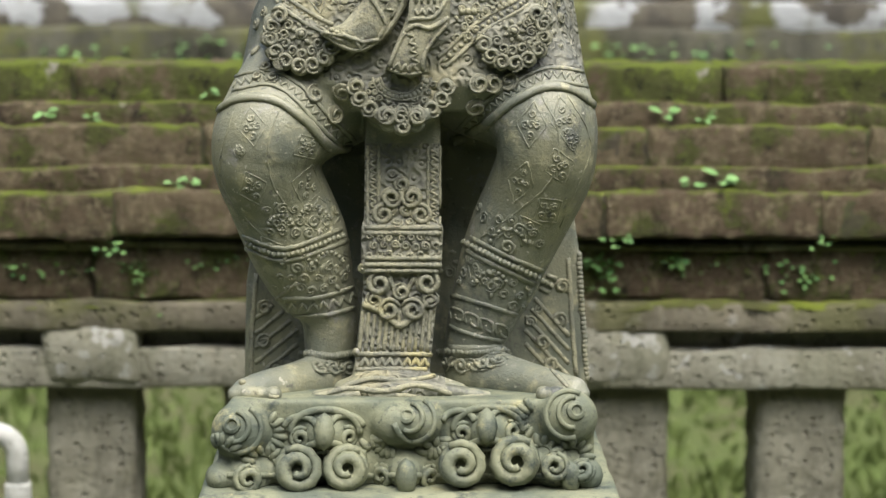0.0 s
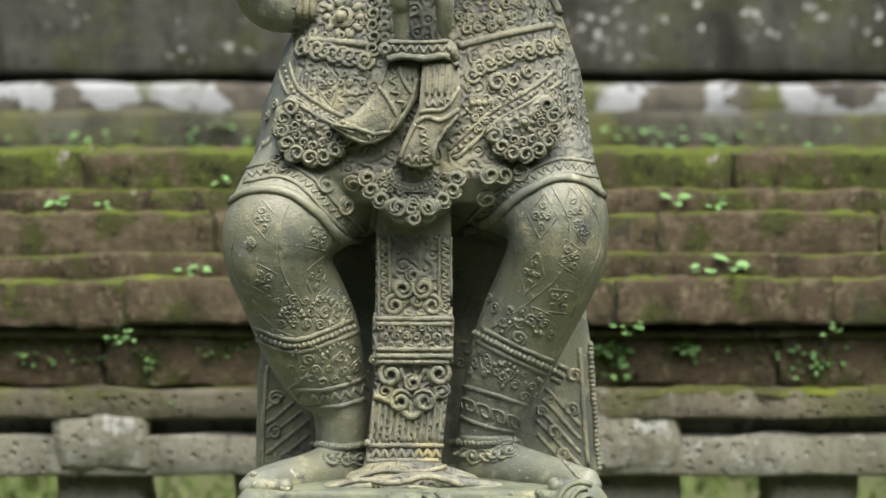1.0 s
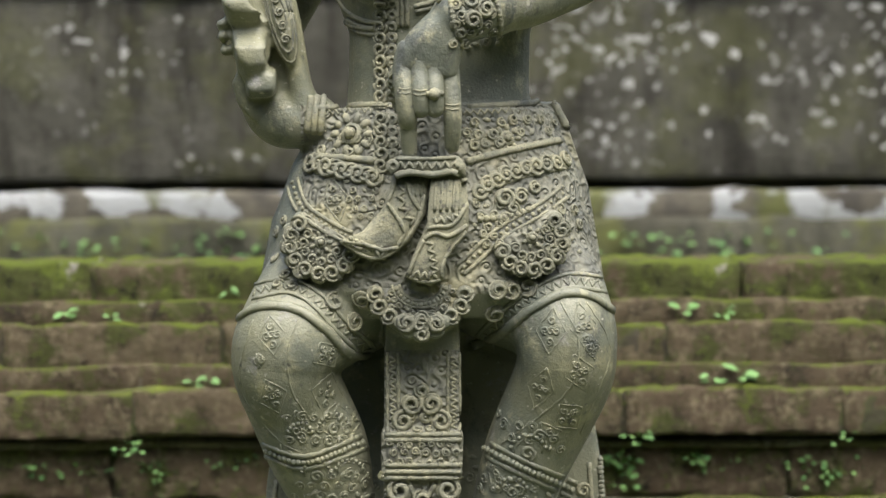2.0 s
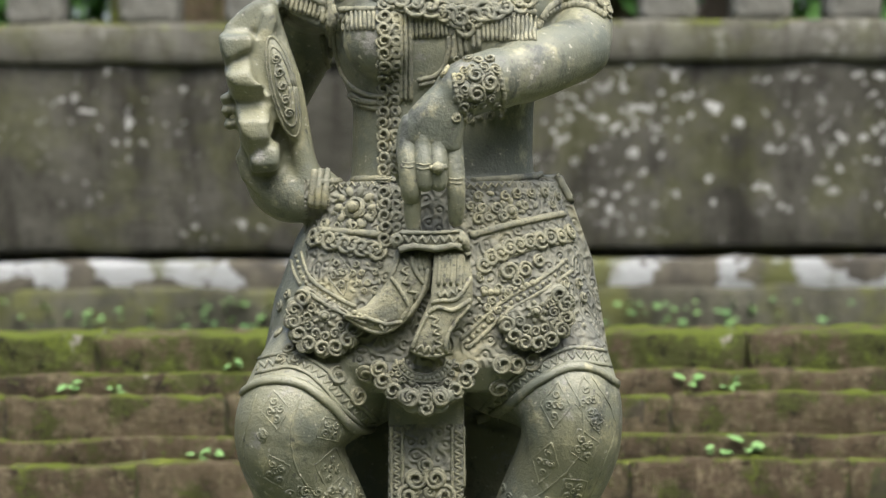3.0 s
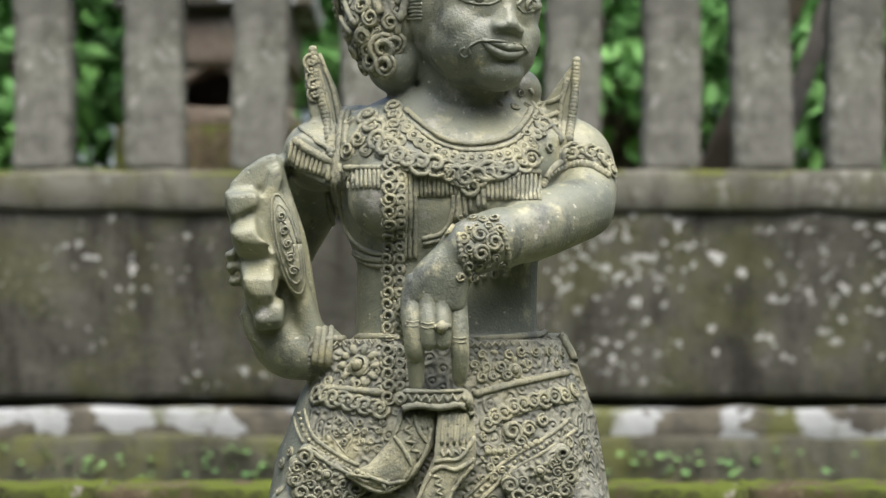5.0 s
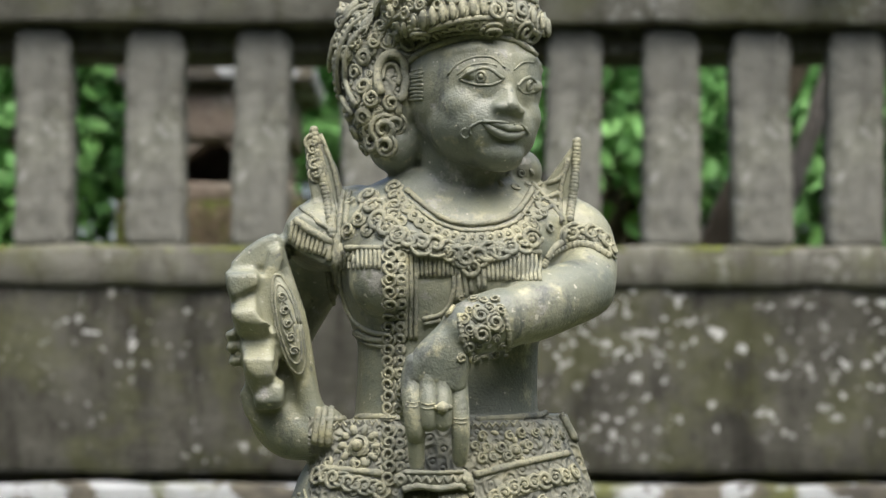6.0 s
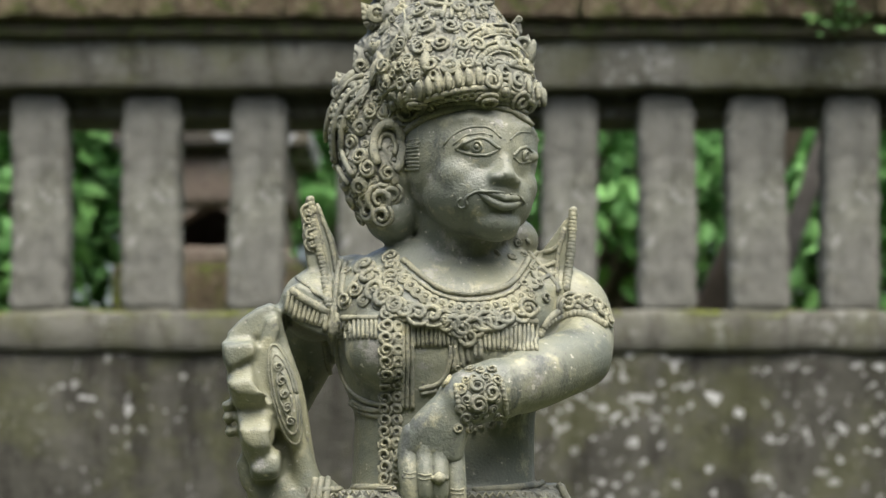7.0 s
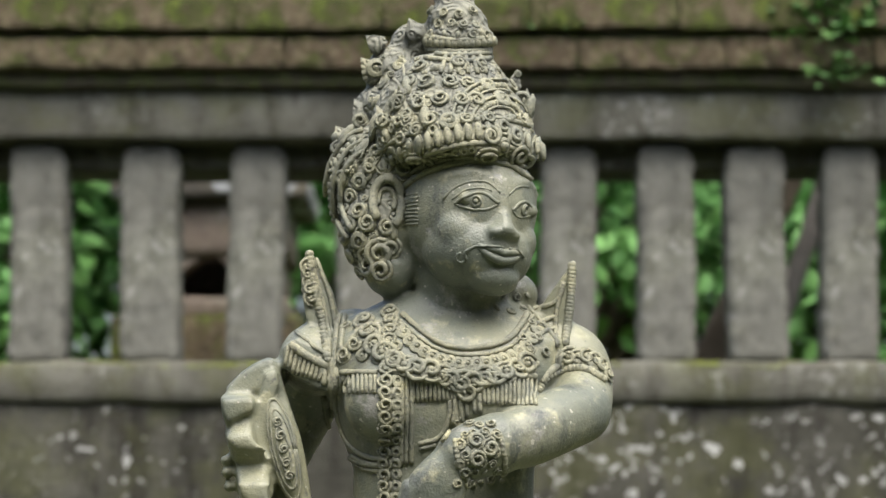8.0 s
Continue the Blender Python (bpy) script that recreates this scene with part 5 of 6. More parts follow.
    for path in ([(-0.1213, 1.4861), (-0.1088, 1.4543), (-0.1025, 1.4225)], [(-0.1255, 1.4808), (-0.1140, 1.4437), (-0.1077, 1.4119)], [(0.1088, 1.4649), (0.1020, 1.4331), (0.1020, 1.4040)], [(0.0785, 1.4384), (0.1020, 1.4464), (0.1098, 1.4649)], [(0.0811, 1.4252), (0.1020, 1.4331)], [(0.0863, 1.4172), (0.1020, 1.4225)], [(0.0758, 1.4411), (0.0968, 1.4172), (0.1046, 1.4066)]):
        CV.line(path, 0.0024, 0.0006, jump=0.02)
    # pleated shoulder cape
    for k in range(16):
        x = -0.1501 + 0.0040 * k
        CV.line([(x + 0.004, 1.4055 - 0.0021 * k), (x, 1.3828 - 0.0012 * k)], 0.0019, 0.0008)
    CV.line([(-0.1480, 1.4130), (-0.1360, 1.4002), (-0.1098, 1.3865)], 0.0042, 0.001)
    CV.line([(-0.1412, 1.4199), (-0.1281, 1.4087), (-0.1088, 1.3960)], 0.0022, 0.001)
    # armlet and bracelet
    CV.beads([(0.0847, 1.3642), (0.0931, 1.3759), (0.1072, 1.3828), (0.1281, 1.3843), (0.1464, 1.3737)], 20, 0.0046)
    CV.line([(0.0879, 1.3716), (0.0968, 1.3828), (0.1098, 1.3891), (0.1308, 1.3896), (0.1506, 1.3780)], 0.0035, 0.001)
    CV.scrolls([(0.1020, 1.3907), (0.1203, 1.3960), (0.1386, 1.3907), (0.1506, 1.3759)], 7, 0.0105, 27)
    CV.fill(lambda x, z: True, (0.0115, 1.2820, 0.0490, 1.3360), 0.0100, 28, 1.05)
    for u, v in ((0.0270, 1.3190), (0.0400, 1.3130), (0.0280, 1.3030)):
        CV.scroll(u, v, 0.0090, 1.5, u * 200, 1)
    for path in ([(0.0084, 1.3207), (0.0115, 1.2980), (0.0251, 1.2752)], [(0.0492, 1.3260), (0.0539, 1.3006), (0.0513, 1.2794)]):
        CV.line(path, 0.0026, 0.0006)
        CV.beads(path, 11, 0.0030)
    # raised palm: disc, cuff
    for g in (1.0, 0.80, 0.45):
        CV.line([(-0.1500 + 0.0115 * g * math.cos(a) - 0.225 * 0.046 * g * math.sin(a), 1.3105 + 0.046 * g * math.sin(a)) for a in (2 * math.pi * k / 30 for k in range(31))], 0.0013, 0.0003)
    for k in range(5):
        z = 1.2860 + 0.0125 * k
        CV.scroll(-0.1500 - 0.225 * (z - 1.3105), z, 0.0050, 1.3, k)
    for path in ([(-0.1213, 1.2333), (-0.1250, 1.2006)], [(-0.1161, 1.2333), (-0.1192, 1.1995)], [(-0.1098, 1.2323), (-0.1130, 1.1990)]):
        CV.line(path, 0.0034, 0.001, jump=0.02)
    # rings and creases on the resting fingers
    CV.line([(-0.0150, 1.2345), (-0.0070, 1.2360), (0.0005, 1.2345)], 0.0024, 0.0004)
    CV.bead(-0.0070, 1.2345, 0.0060)
    for x, z in ((-0.0345, 1.2400), (-0.0205, 1.2385), (0.0092, 1.2250)):
        for d in (0.0, 0.004):
            CV.line([(x - 0.006, z - d), (x, z - d - 0.001), (x + 0.006, z - d)], 0.0008, 0.0)


def carve_head():
    # diadem
    low = [(-0.0439, 1.5508), (-0.0235, 1.5656), (0.0026, 1.5757), (0.0314, 1.5799), (0.0601, 1.5746), (0.0826, 1.5571)]
    for d in (0.0, 0.0055, 0.017):
        CV.line(offset(low, d), 0.0030 if d else 0.0036, 0.001)
    for x, z, t in CV.path(offset(low, 0.0112), 22):
        CV.ring(x, z, 0.0034, 0.0014)
    CV.zigzag(offset(low, 0.0028), 60, 0.001, 0.0009)
    for x, z, t in CV.path(offset(low, 0.0275), 19):
        CV.bead(x, z, 0.0072, (0.5, 1.4), lift=0.002, spin=0.1)
        CV.line([(x - 0.0045, z - 0.008), (x - 0.003, z + 0.003), (x, z + 0.010), (x + 0.003, z + 0.003), (x + 0.0045, z - 0.008)], 0.0012, 0.001)
    CV.line(offset(low, 0.041), 0.0024, 0.001)
    rosette(0.0523, 1.5942, 0.015, 8)
    for u, v, r, h in ((0.0377, 1.5868, 0.012, 1), (0.0669, 1.5857, 0.012, -1), (0.0408, 1.6027, 0.011, -1), (0.0638, 1.6016, 0.011, 1), (0.0523, 1.6107, 0.010, 1), (-0.0288, 1.5842, 0.012, 1), (-0.0157, 1.5789, 0.011, -1), (-0.0392, 1.5709, 0.013, 1)):
        CV.scroll(u, v, r, 1.5, u * 60, h, lift=0.004)
    # tiers full of scrolls
    def crown(x, z):
        return z > 1.6069 + max(0.0, (0.0052 - x)) * 0.35 and (x - 0.0026) < 0.085
    CV.fill(crown, (-0.0837, 1.6027, 0.0837, 1.6800), 0.0190, 31, 0.95)
    CV.fill(crown, (-0.0837, 1.6054, 0.0837, 1.6800), 0.0165, 32, 0.42)
    for pth in (arc(0.0471, 1.6159, 0.042, 0.040, 70, 180), arc(0.0497, 1.6159, 0.026, 0.024, 20, 175)):
        CV.line(pth, 0.0017, 0.002)
        CV.line(offset(pth, 0.010), 0.0014, 0.002)
        CV.beads(offset(pth, 0.005), 18, 0.0036)
    for v in (1.6970, 1.6854, 1.6822, 1.6769):
        CV.line([(-0.0199, v), (0.0131, v - 0.003), (0.0471, v)], 0.0028, 0.001)
    CV.beads([(-0.0199, 1.6928), (0.0131, 1.6912), (0.0460, 1.6928)], 13, 0.0055)
    CV.fill(lambda x, z: True, (-0.0146, 1.6992, 0.0429, 1.7288), 0.0125, 33)
    for k in range(6):
        CV.line([(0.0000 + 0.006 * k, 1.6811), (-0.0052 + 0.0085 * k, 1.6621)], 0.0024, 0.001)
    for x, z, lean in ((0.0785, 1.6292, 0.2), (0.0931, 1.5842, 0.5), (-0.0366, 1.6504, -0.1), (-0.0199, 1.6213, 0.0), (-0.0523, 1.6292, 0.3), (-0.0785, 1.5895, 0.7), (-0.0669, 1.6107, 0.5), (-0.0941, 1.6027, 0.6)):
        tip = (x + 0.018 * math.sin(lean), z + 0.018 * math.cos(lean))
        CV.bead(x, z, 0.0105, (0.5, 1.35), lift=0.001, spin=-lean)
        CV.line([(x, z - 0.010), tip], 0.0011, 0.004)
        CV.scroll(x - 0.008, z - 0.012, 0.0075, 1.4, 1, 1)
        CV.scroll(x + 0.008, z - 0.012, 0.0075, 1.4, 2, -1)
    # hair roll: crowded scrolls
    def hair(x, z):
        return x < -0.0340 - max(0, 1.5550 - z) * 0.35 and math.hypot((x - -0.0523) / 0.022, (z - 1.5444) / 0.026) > 1
    CV.fill(hair, (-0.1140, 1.4766, -0.0314, 1.6159), 0.0160, 34, 1.05)
    CV.fill(hair, (-0.1140, 1.4766, -0.0314, 1.6159), 0.013, 35, 0.8)
    for k in range(3):
        CV.line(arc(-0.0706, 1.5471, 0.040 - 0.007 * k, 0.060 - 0.010 * k, 100, 235, 20), 0.0030, 0.003)
    CV.beads(arc(-0.0706, 1.5471, 0.036, 0.055, 100, 235, 20), 17, 0.0048)
    # ear and ear-plug
    CV.line(arc(-0.0545, 1.5400, 0.0135, 0.0225, -70, 225, 22), 0.0046, 0.003, jump=0.06)
    CV.line(arc(-0.0560, 1.5400, 0.0075, 0.0135, -30, 190, 16), 0.0026, 0.001, jump=0.06)
    CV.line([(-0.0500, 1.5210), (-0.0490, 1.5050)], 0.0048, 0.0, jump=0.06)
    for u, v, r, h in ((-0.0617, 1.4925, 0.0155, 1), (-0.0523, 1.4967, 0.012, -1), (-0.0706, 1.4808, 0.013, 1), (-0.0596, 1.4766, 0.012, -1), (-0.0785, 1.4744, 0.009, 1)):
        CV.scroll(u, v, r, 1.6, 1.0, h, lift=0.004)
    CV.fill(lambda x, z: True, (0.0471, 1.4395, 0.0811, 1.4569), 0.012, 36)


def carve_face():
    # side-burn
    for k in range(10):
        CV.line(bow(-0.0387, 1.5433, -0.0251, 1.5465, -0.003) if k == 0 else [(-0.0397 + 0.0012 * (k % 3), 1.5497 - 0.0034 * k), (-0.0261, 1.5524 - 0.0036 * k)], 0.0013, 0.0)
    # eyes, brows, moustache
    CV.line([(0.0084, 1.5391), (0.0167, 1.5460), (0.0272, 1.5497), (0.0377, 1.5481), (0.0492, 1.5391)], 0.0016, 0.0003, 0.003)
    CV.line([(0.0084, 1.5386), (0.0209, 1.5349), (0.0356, 1.5338), (0.0481, 1.5380)], 0.0012, 0.0002, 0.003)
    CV.line([(0.0052, 1.5433), (0.0167, 1.5518), (0.0303, 1.5545), (0.0429, 1.5518)], 0.0009, 0.0, 0.003)
    CV.ring(0.0277, 1.5417, 0.0050, 0.0009, 0.0003)
    CV.bead(0.0277, 1.5417, 0.0026, lift=0.0005)
    CV.line([(0.0617, 1.5327), (0.0680, 1.5396), (0.0743, 1.5407), (0.0800, 1.5359)], 0.0015, 0.0003, 0.003)
    CV.line([(0.0617, 1.5317), (0.0690, 1.5264), (0.0785, 1.5274)], 0.0011, 0.0002, 0.003)
    CV.ring(0.0727, 1.5333, 0.0045, 0.0013, 0.0008)
    CV.bead(0.0727, 1.5333, 0.0022, lift=0.0005)
    CV.line([(-0.0031, 1.5433), (0.0084, 1.5550), (0.0241, 1.5603), (0.0397, 1.5592), (0.0502, 1.5497)], 0.0011, 0.0, 0.003)
    CV.line([(0.0586, 1.5476), (0.0669, 1.5550), (0.0774, 1.5550)], 0.001, 0.0, 0.003)
    for path, r in (([(0.0188, 1.4872), (0.0173, 1.4935), (0.0230, 1.4978), (0.0324, 1.4999), (0.0439, 1.4990), (0.0533, 1.4978)], 0.0012), ([(0.0586, 1.4967), (0.0659, 1.4956), (0.0722, 1.4893)], 0.0011)):
        CV.line(path, r, 0.0006, 0.003)
    CV.line(arc(0.0136, 1.4885, 0.0045, 0.0045, 90, 400, 12), 0.0011, 0.0)


CV.flat = 0.4
carve_legs()
CV.flat = 1.0
RELIEF_START = len(CV.f)
for job in (carve_sash, carve_hips, carve_chest, carve_head):
    job()
RELIEF_END = len(CV.f)
carve_face()


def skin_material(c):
    """0 plain stone, 1 chased ground painted for crevice shade, 2 paler carving: by place in the camera's view."""
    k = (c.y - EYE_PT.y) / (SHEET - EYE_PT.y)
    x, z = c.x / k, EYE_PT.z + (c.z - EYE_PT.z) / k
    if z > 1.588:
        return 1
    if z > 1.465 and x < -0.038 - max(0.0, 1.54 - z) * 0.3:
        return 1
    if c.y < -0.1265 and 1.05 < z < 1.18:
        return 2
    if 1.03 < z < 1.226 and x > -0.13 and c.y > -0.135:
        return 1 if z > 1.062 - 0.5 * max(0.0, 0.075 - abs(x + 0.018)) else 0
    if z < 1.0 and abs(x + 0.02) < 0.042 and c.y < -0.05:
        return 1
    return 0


def build_statue():
    """Smooth body, sharp-cut pieces and raised carving in one mesh."""
    worn = [p + noise.noise_vector(p * 160) * 0.0007 + noise.noise_vector(p * 420) * 0.00035 for p in CV.v]
    me = mesh_of("statue", SKIN_V + worn, SKIN_F + [tuple(i + len(SKIN_V) for i in q) for q in CV.f])
    # Shade and light painted by zone: darker chased ground, paler relief.
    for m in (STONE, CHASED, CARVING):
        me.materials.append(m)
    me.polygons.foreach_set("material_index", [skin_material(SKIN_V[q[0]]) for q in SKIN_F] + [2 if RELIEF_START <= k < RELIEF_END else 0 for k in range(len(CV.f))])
    ob = new("statue", me)
    return tagged(ob, "weathered grey-green carved stone temple statue with a tiered crown", "statue")


STATUE = build_statue()


def build_base():
    s = Solid()
    s.loft([[Vector(q) for q in ((x0, y0, 0.697), (x1, y0, 0.697), (x1, y0, zt - 0.018), (x1 - 0.012, y0, zt), (x0 + 0.012, y0, zt), (x0, y0, zt - 0.018))] for x0, x1, y0, zt in ((-0.184, 0.155, -0.150, 0.776), (-0.180, 0.152, 0.155, 0.757))])
    for x, z, r in ((-0.1717, 0.7239, 0.027), (0.1376, 0.7379, 0.027), (-0.0267, 0.7325, 0.021), (-0.0027, 0.7325, 0.021), (-0.1173, 0.6863, 0.022), (-0.0720, 0.6874, 0.022), (0.0373, 0.6917, 0.022), (0.0880, 0.6949, 0.023),
                    (-0.0160, 0.6863, 0.018), (-0.1653, 0.6799, 0.022), (0.1253, 0.6896, 0.021), (-0.0917, 0.7202, 0.018), (0.0619, 0.7239, 0.018), (0.1547, 0.6826, 0.016), (-0.1909, 0.6799, 0.014)):
        s.ball((x, -0.150, z), (r, 0.020, r * 0.95))
    v, f = remeshed(s, 0.0032, 4)
    c = Carver(v, f)
    for x, z, r, st, h in ((-0.1173, 0.6863, 0.024, 2.2, -1), (-0.0720, 0.6874, 0.023, 0.9, 1), (0.0373, 0.6917, 0.024, 2.2, -1), (0.0880, 0.6949, 0.025, 0.9, 1), (-0.1733, 0.7255, 0.026, 1.5, -1), (0.1376, 0.7400, 0.026, 1.5, 1),
                           (-0.0080, 0.7347, 0.024, 1.9, -1), (-0.0363, 0.6820, 0.013, 2.0, 1), (0.0043, 0.6810, 0.013, 1.2, -1), (-0.1653, 0.6772, 0.015, 1.4, 1), (0.1253, 0.6896, 0.015, 1.4, -1), (0.1520, 0.6853, 0.013, 1, 1),
                           (-0.1147, 0.7175, 0.012, 1.0, 1), (-0.0720, 0.7186, 0.012, 2.0, -1), (0.0384, 0.7229, 0.012, 1.0, 1), (0.0827, 0.7239, 0.012, 2.0, -1)):
        if z > 0.7225 and r > 0.02:
            c.line(arc(x, z, r * 0.80, r * 0.85, 60, 60 + h * 230, 16), 0.0030, 0.001)
            c.line(arc(x + h * 0.004, z + 0.002, r * 0.50, r * 0.55, 80, 80 + h * 200, 14), 0.0026, 0.001)
            c.ring(x + h * 0.007, z + 0.004, r * 0.26, r * 0.08, 0.0)
        else:
            c.scroll(x, z, r * 0.94, 1.7, st, h, r * 0.25, lift=0.004)
    for x, z in ((-0.0928, 0.7229), (0.0608, 0.7282), (-0.0160, 0.6799), (0.1387, 0.6799)):
        c.bead(x, z, 0.014, (0.7, 1.25), lift=0.003)
    for x, z, w in ((-0.0917, 0.7067, 0.024), (0.0619, 0.7094, 0.024)):
        c.line(arc(x, z - 0.008, w, 0.014, 10, 170), 0.0036, 0.001)
        c.line(arc(x, z - 0.012, w * 0.7, 0.010, 10, 170), 0.0026, 0.001)
        c.line(arc(x, z + 0.018, w * 1.35, 0.020, -10, 190), 0.0036, 0.001)
    for x, z, a0, a1, r in ((-0.150, 0.690, 20, 160, 0.016), (-0.094, 0.688, 30, 150, 0.014), (-0.046, 0.700, 20, 200, 0.014), (0.012, 0.700, -20, 160, 0.014), (0.062, 0.690, 30, 150, 0.014), (0.112, 0.700, 20, 160, 0.016), (0.142, 0.700, -30, 120, 0.014), (-0.190, 0.700, 30, 170, 0.015),
                           (-0.150, 0.722, -60, 60, 0.016), (0.108, 0.736, 120, 240, 0.016), (-0.030, 0.716, 180, 280, 0.012), (0.010, 0.716, 260, 360, 0.012)):
        for k in range(6):
            t = radians(a0 + (a1 - a0) * k / 5)
            c.bead(x + r * math.cos(t), z + r * math.sin(t), 0.0052, (1.5, 0.75), spin=t)
        c.line(arc(x, z, r * 0.72, r * 0.72, a0, a1, 8), 0.0020, 0.0005)
    for x, z in ((-0.1150, 0.7180), (-0.0720, 0.7195), (0.0340, 0.7240), (0.0800, 0.7265)):
        c.line(arc(x, z + 0.004, 0.017, 0.016, 20, 160, 10), 0.0034, 0.001)
    c.line([(-0.185, 0.681), (0.158, 0.681)], 0.003, 0.0)
    whole = Solid()
    whole.v, whole.f = v + c.v, f + [tuple(i + len(v) for i in q) for q in c.f]
    me = mesh_of("carved_plinth", whole.v, whole.f)
    me.materials.append(BASE)
    tagged(new("carved_plinth", me), "carved green-grey stone base with rows of curled scrolls", "plinth")
    slab = empty("pedestal", "plain moss-tinted stone pedestal under the carved base", "pedestal")
    part("pedestal_shaft", rough_box("pedestal_shaft", 0.34, 0.30, 0.612, 0.03, 0.003, 3, 0.008), BASE, slab, at=(-0.012, 0.0, 0.306))
    part("pedestal_cap", rough_box("pedestal_cap", 0.375, 0.40, 0.09, 0.02, 0.002, 4, 0.006), BASE, slab, at=(-0.012, 0.0, 0.6535))


build_base()



# ---- greenery and small things ----
def build_bush(x, y, z, rx, ry, rz, count, size, seed):
    """Woody stems from one root and a ragged crown of single leaves in clumps."""
    rng = random.Random(seed)
    b = empty("bush", "dense green leafy bush growing on the terrace", "bush", at=(x, y, z))
    tagged(b, group="bushes behind the balustrade")
    leaves, v, f = [], [], []
    for c in range(max(6, count // 60)):
        d = rand_dir(rng)
        d.z = abs(d.z) * 1.1 - 0.15
        hub = Vector((d.x * rx, d.y * ry, rz * (0.55 + 0.5 * d.z))) * rng.uniform(0.55, 1.0)
        i = len(v)
        for s in range(6):
            u = s / 5
            p = Vector((hub.x * u * u, hub.y * u * u, hub.z * u)) + Vector((0.02 * math.sin(5 * u + c), 0, 0))
            r = 0.018 * (1 - 0.75 * u)
            v += [p + Vector((r * math.cos(t), r * math.sin(t), 0)) for t in (0, 1.57, 3.14, 4.71)]
            if s:
                f += [(i + 4 * s - 4 + q, i + 4 * s - 4 + (q + 1) % 4, i + 4 * s + (q + 1) % 4, i + 4 * s + q) for q in range(4)]
        for k in range(60):
            o = hub + rand_dir(rng) * rng.uniform(0.02, 0.26)
            w = (rand_dir(rng) + Vector((0, 0, -0.3))).normalized()
            leaves.append((o, w, rand_dir(rng), size * rng.uniform(0.6, 1.3), size * rng.uniform(0.35, 0.6)))
    part("crown", leaf_mesh("crown", leaves), LEAF, b)
    part("trunk", mesh_of("trunk", v, f), BARK, b)


def build_weed(x, y, z, count, size, seed, tall=0.3):
    rng = random.Random(seed)
    w0 = empty("weed", "small bright green weed rooted in a brick joint", "weed", at=(x, y, z))
    tagged(w0, group="weeds on the wall")
    for k in range(count):
        t = 2.4 * k + rng.uniform(-0.4, 0.4)
        w = Vector((math.cos(t), math.sin(t) * 0.5 - 0.5, rng.uniform(-0.5, tall)))
        o = Vector((math.cos(t), math.sin(t), 0)) * size * 0.2 + Vector((0, 0, size * rng.uniform(0.3, 1.0)))
        part("leaf", leaf_mesh("leaf", [(o, w, Vector((0, -0.6, 1)), size * rng.uniform(0.8, 1.2), size * rng.uniform(0.45, 0.6))]), WEED, w0)
    part("stalk", leaf_mesh("stalk", [(Vector((0, 0, -size * 0.2)), Vector((0, -0.1, 1)), Vector((1, 0, 0)), size * 1.1, size * 0.07)]), WEED, w0)


def build_trailing(x, y, z, w, h, count, size, seed):
    """A patch of tiny leaves hanging on the brick face."""
    rng = random.Random(seed)
    leaves = []
    for k in range(count):
        o = Vector((rng.gauss(0, w), rng.uniform(-0.012, 0.002), -abs(rng.gauss(0, h))))
        leaves.append((o, Vector((rng.uniform(-1, 1), -0.8, rng.uniform(-0.6, 0.8))), Vector((0, -0.6, 1)), size * rng.uniform(0.6, 1.3), size * rng.uniform(0.5, 0.9)))
    ob = new("creeper", leaf_mesh("creeper", leaves))
    ob.data.materials.append(WEED)
    ob.location = (x, y, z)
    tagged(ob, "tiny-leaved light green creeper clinging to damp brick", "creeper", group="creepers on the wall")


def build_moss(name, parent, wy, runs, seed):
    """Uneven cushions of moss along the ledges, with gaps."""
    v, f = [], []
    for x0, x1, y0, y1, z, height in runs:
        nx, ny = int((x1 - x0) / 0.008), 6
        i = len(v)
        for a in range(nx + 1):
            for b in range(ny + 1):
                x, y = x0 + (x1 - x0) * a / nx, y0 + (y1 - y0) * b / ny
                g = noise.noise(Vector((x * 9, y * 9 + seed, z * 40))) + 0.5 * noise.noise(Vector((x * 40, y * 40, seed + z * 9)))
                e = 0.75 if b == 0 else 1.0
                drop = -0.010 if b == 0 else 0.0
                v.append(Vector((x, y - wy + 0.004 * noise.noise(Vector((x * 30, 3, z * 50))), z + height * (g * 1.7 - 0.25) * e + drop)))
        w = ny + 1
        f += [(i + a * w + b, i + (a + 1) * w + b, i + (a + 1) * w + b + 1, i + a * w + b + 1) for a in range(nx) for b in range(ny)]
    part(name, mesh_of(name, v, f), MOSS, parent, "patchy yellow-green moss along the ledges")


def build_grass(seed=3):
    rng = random.Random(seed)
    blades = []
    for k in range(9000):
        x, y = rng.uniform(-1.9, 1.9), rng.uniform(1.12, 2.52)
        h = rng.uniform(0.015, 0.05) * (1.3 if noise.noise(Vector((x * 3, y * 3, 0))) > 0 else 0.7)
        blades.append((Vector((x, y, ground_height(x, y) - 0.005)), Vector((rng.uniform(-0.5, 0.5), rng.uniform(-0.6, 0.3), 1)), Vector((0, 1, 0.2)), h, 0.012))
    ob = new("grass", leaf_mesh("grass", blades))
    ob.data.materials.append(GRASS)
    tagged(ob, "short damp grass on the bank between the walls", "grass", kind="stuff")


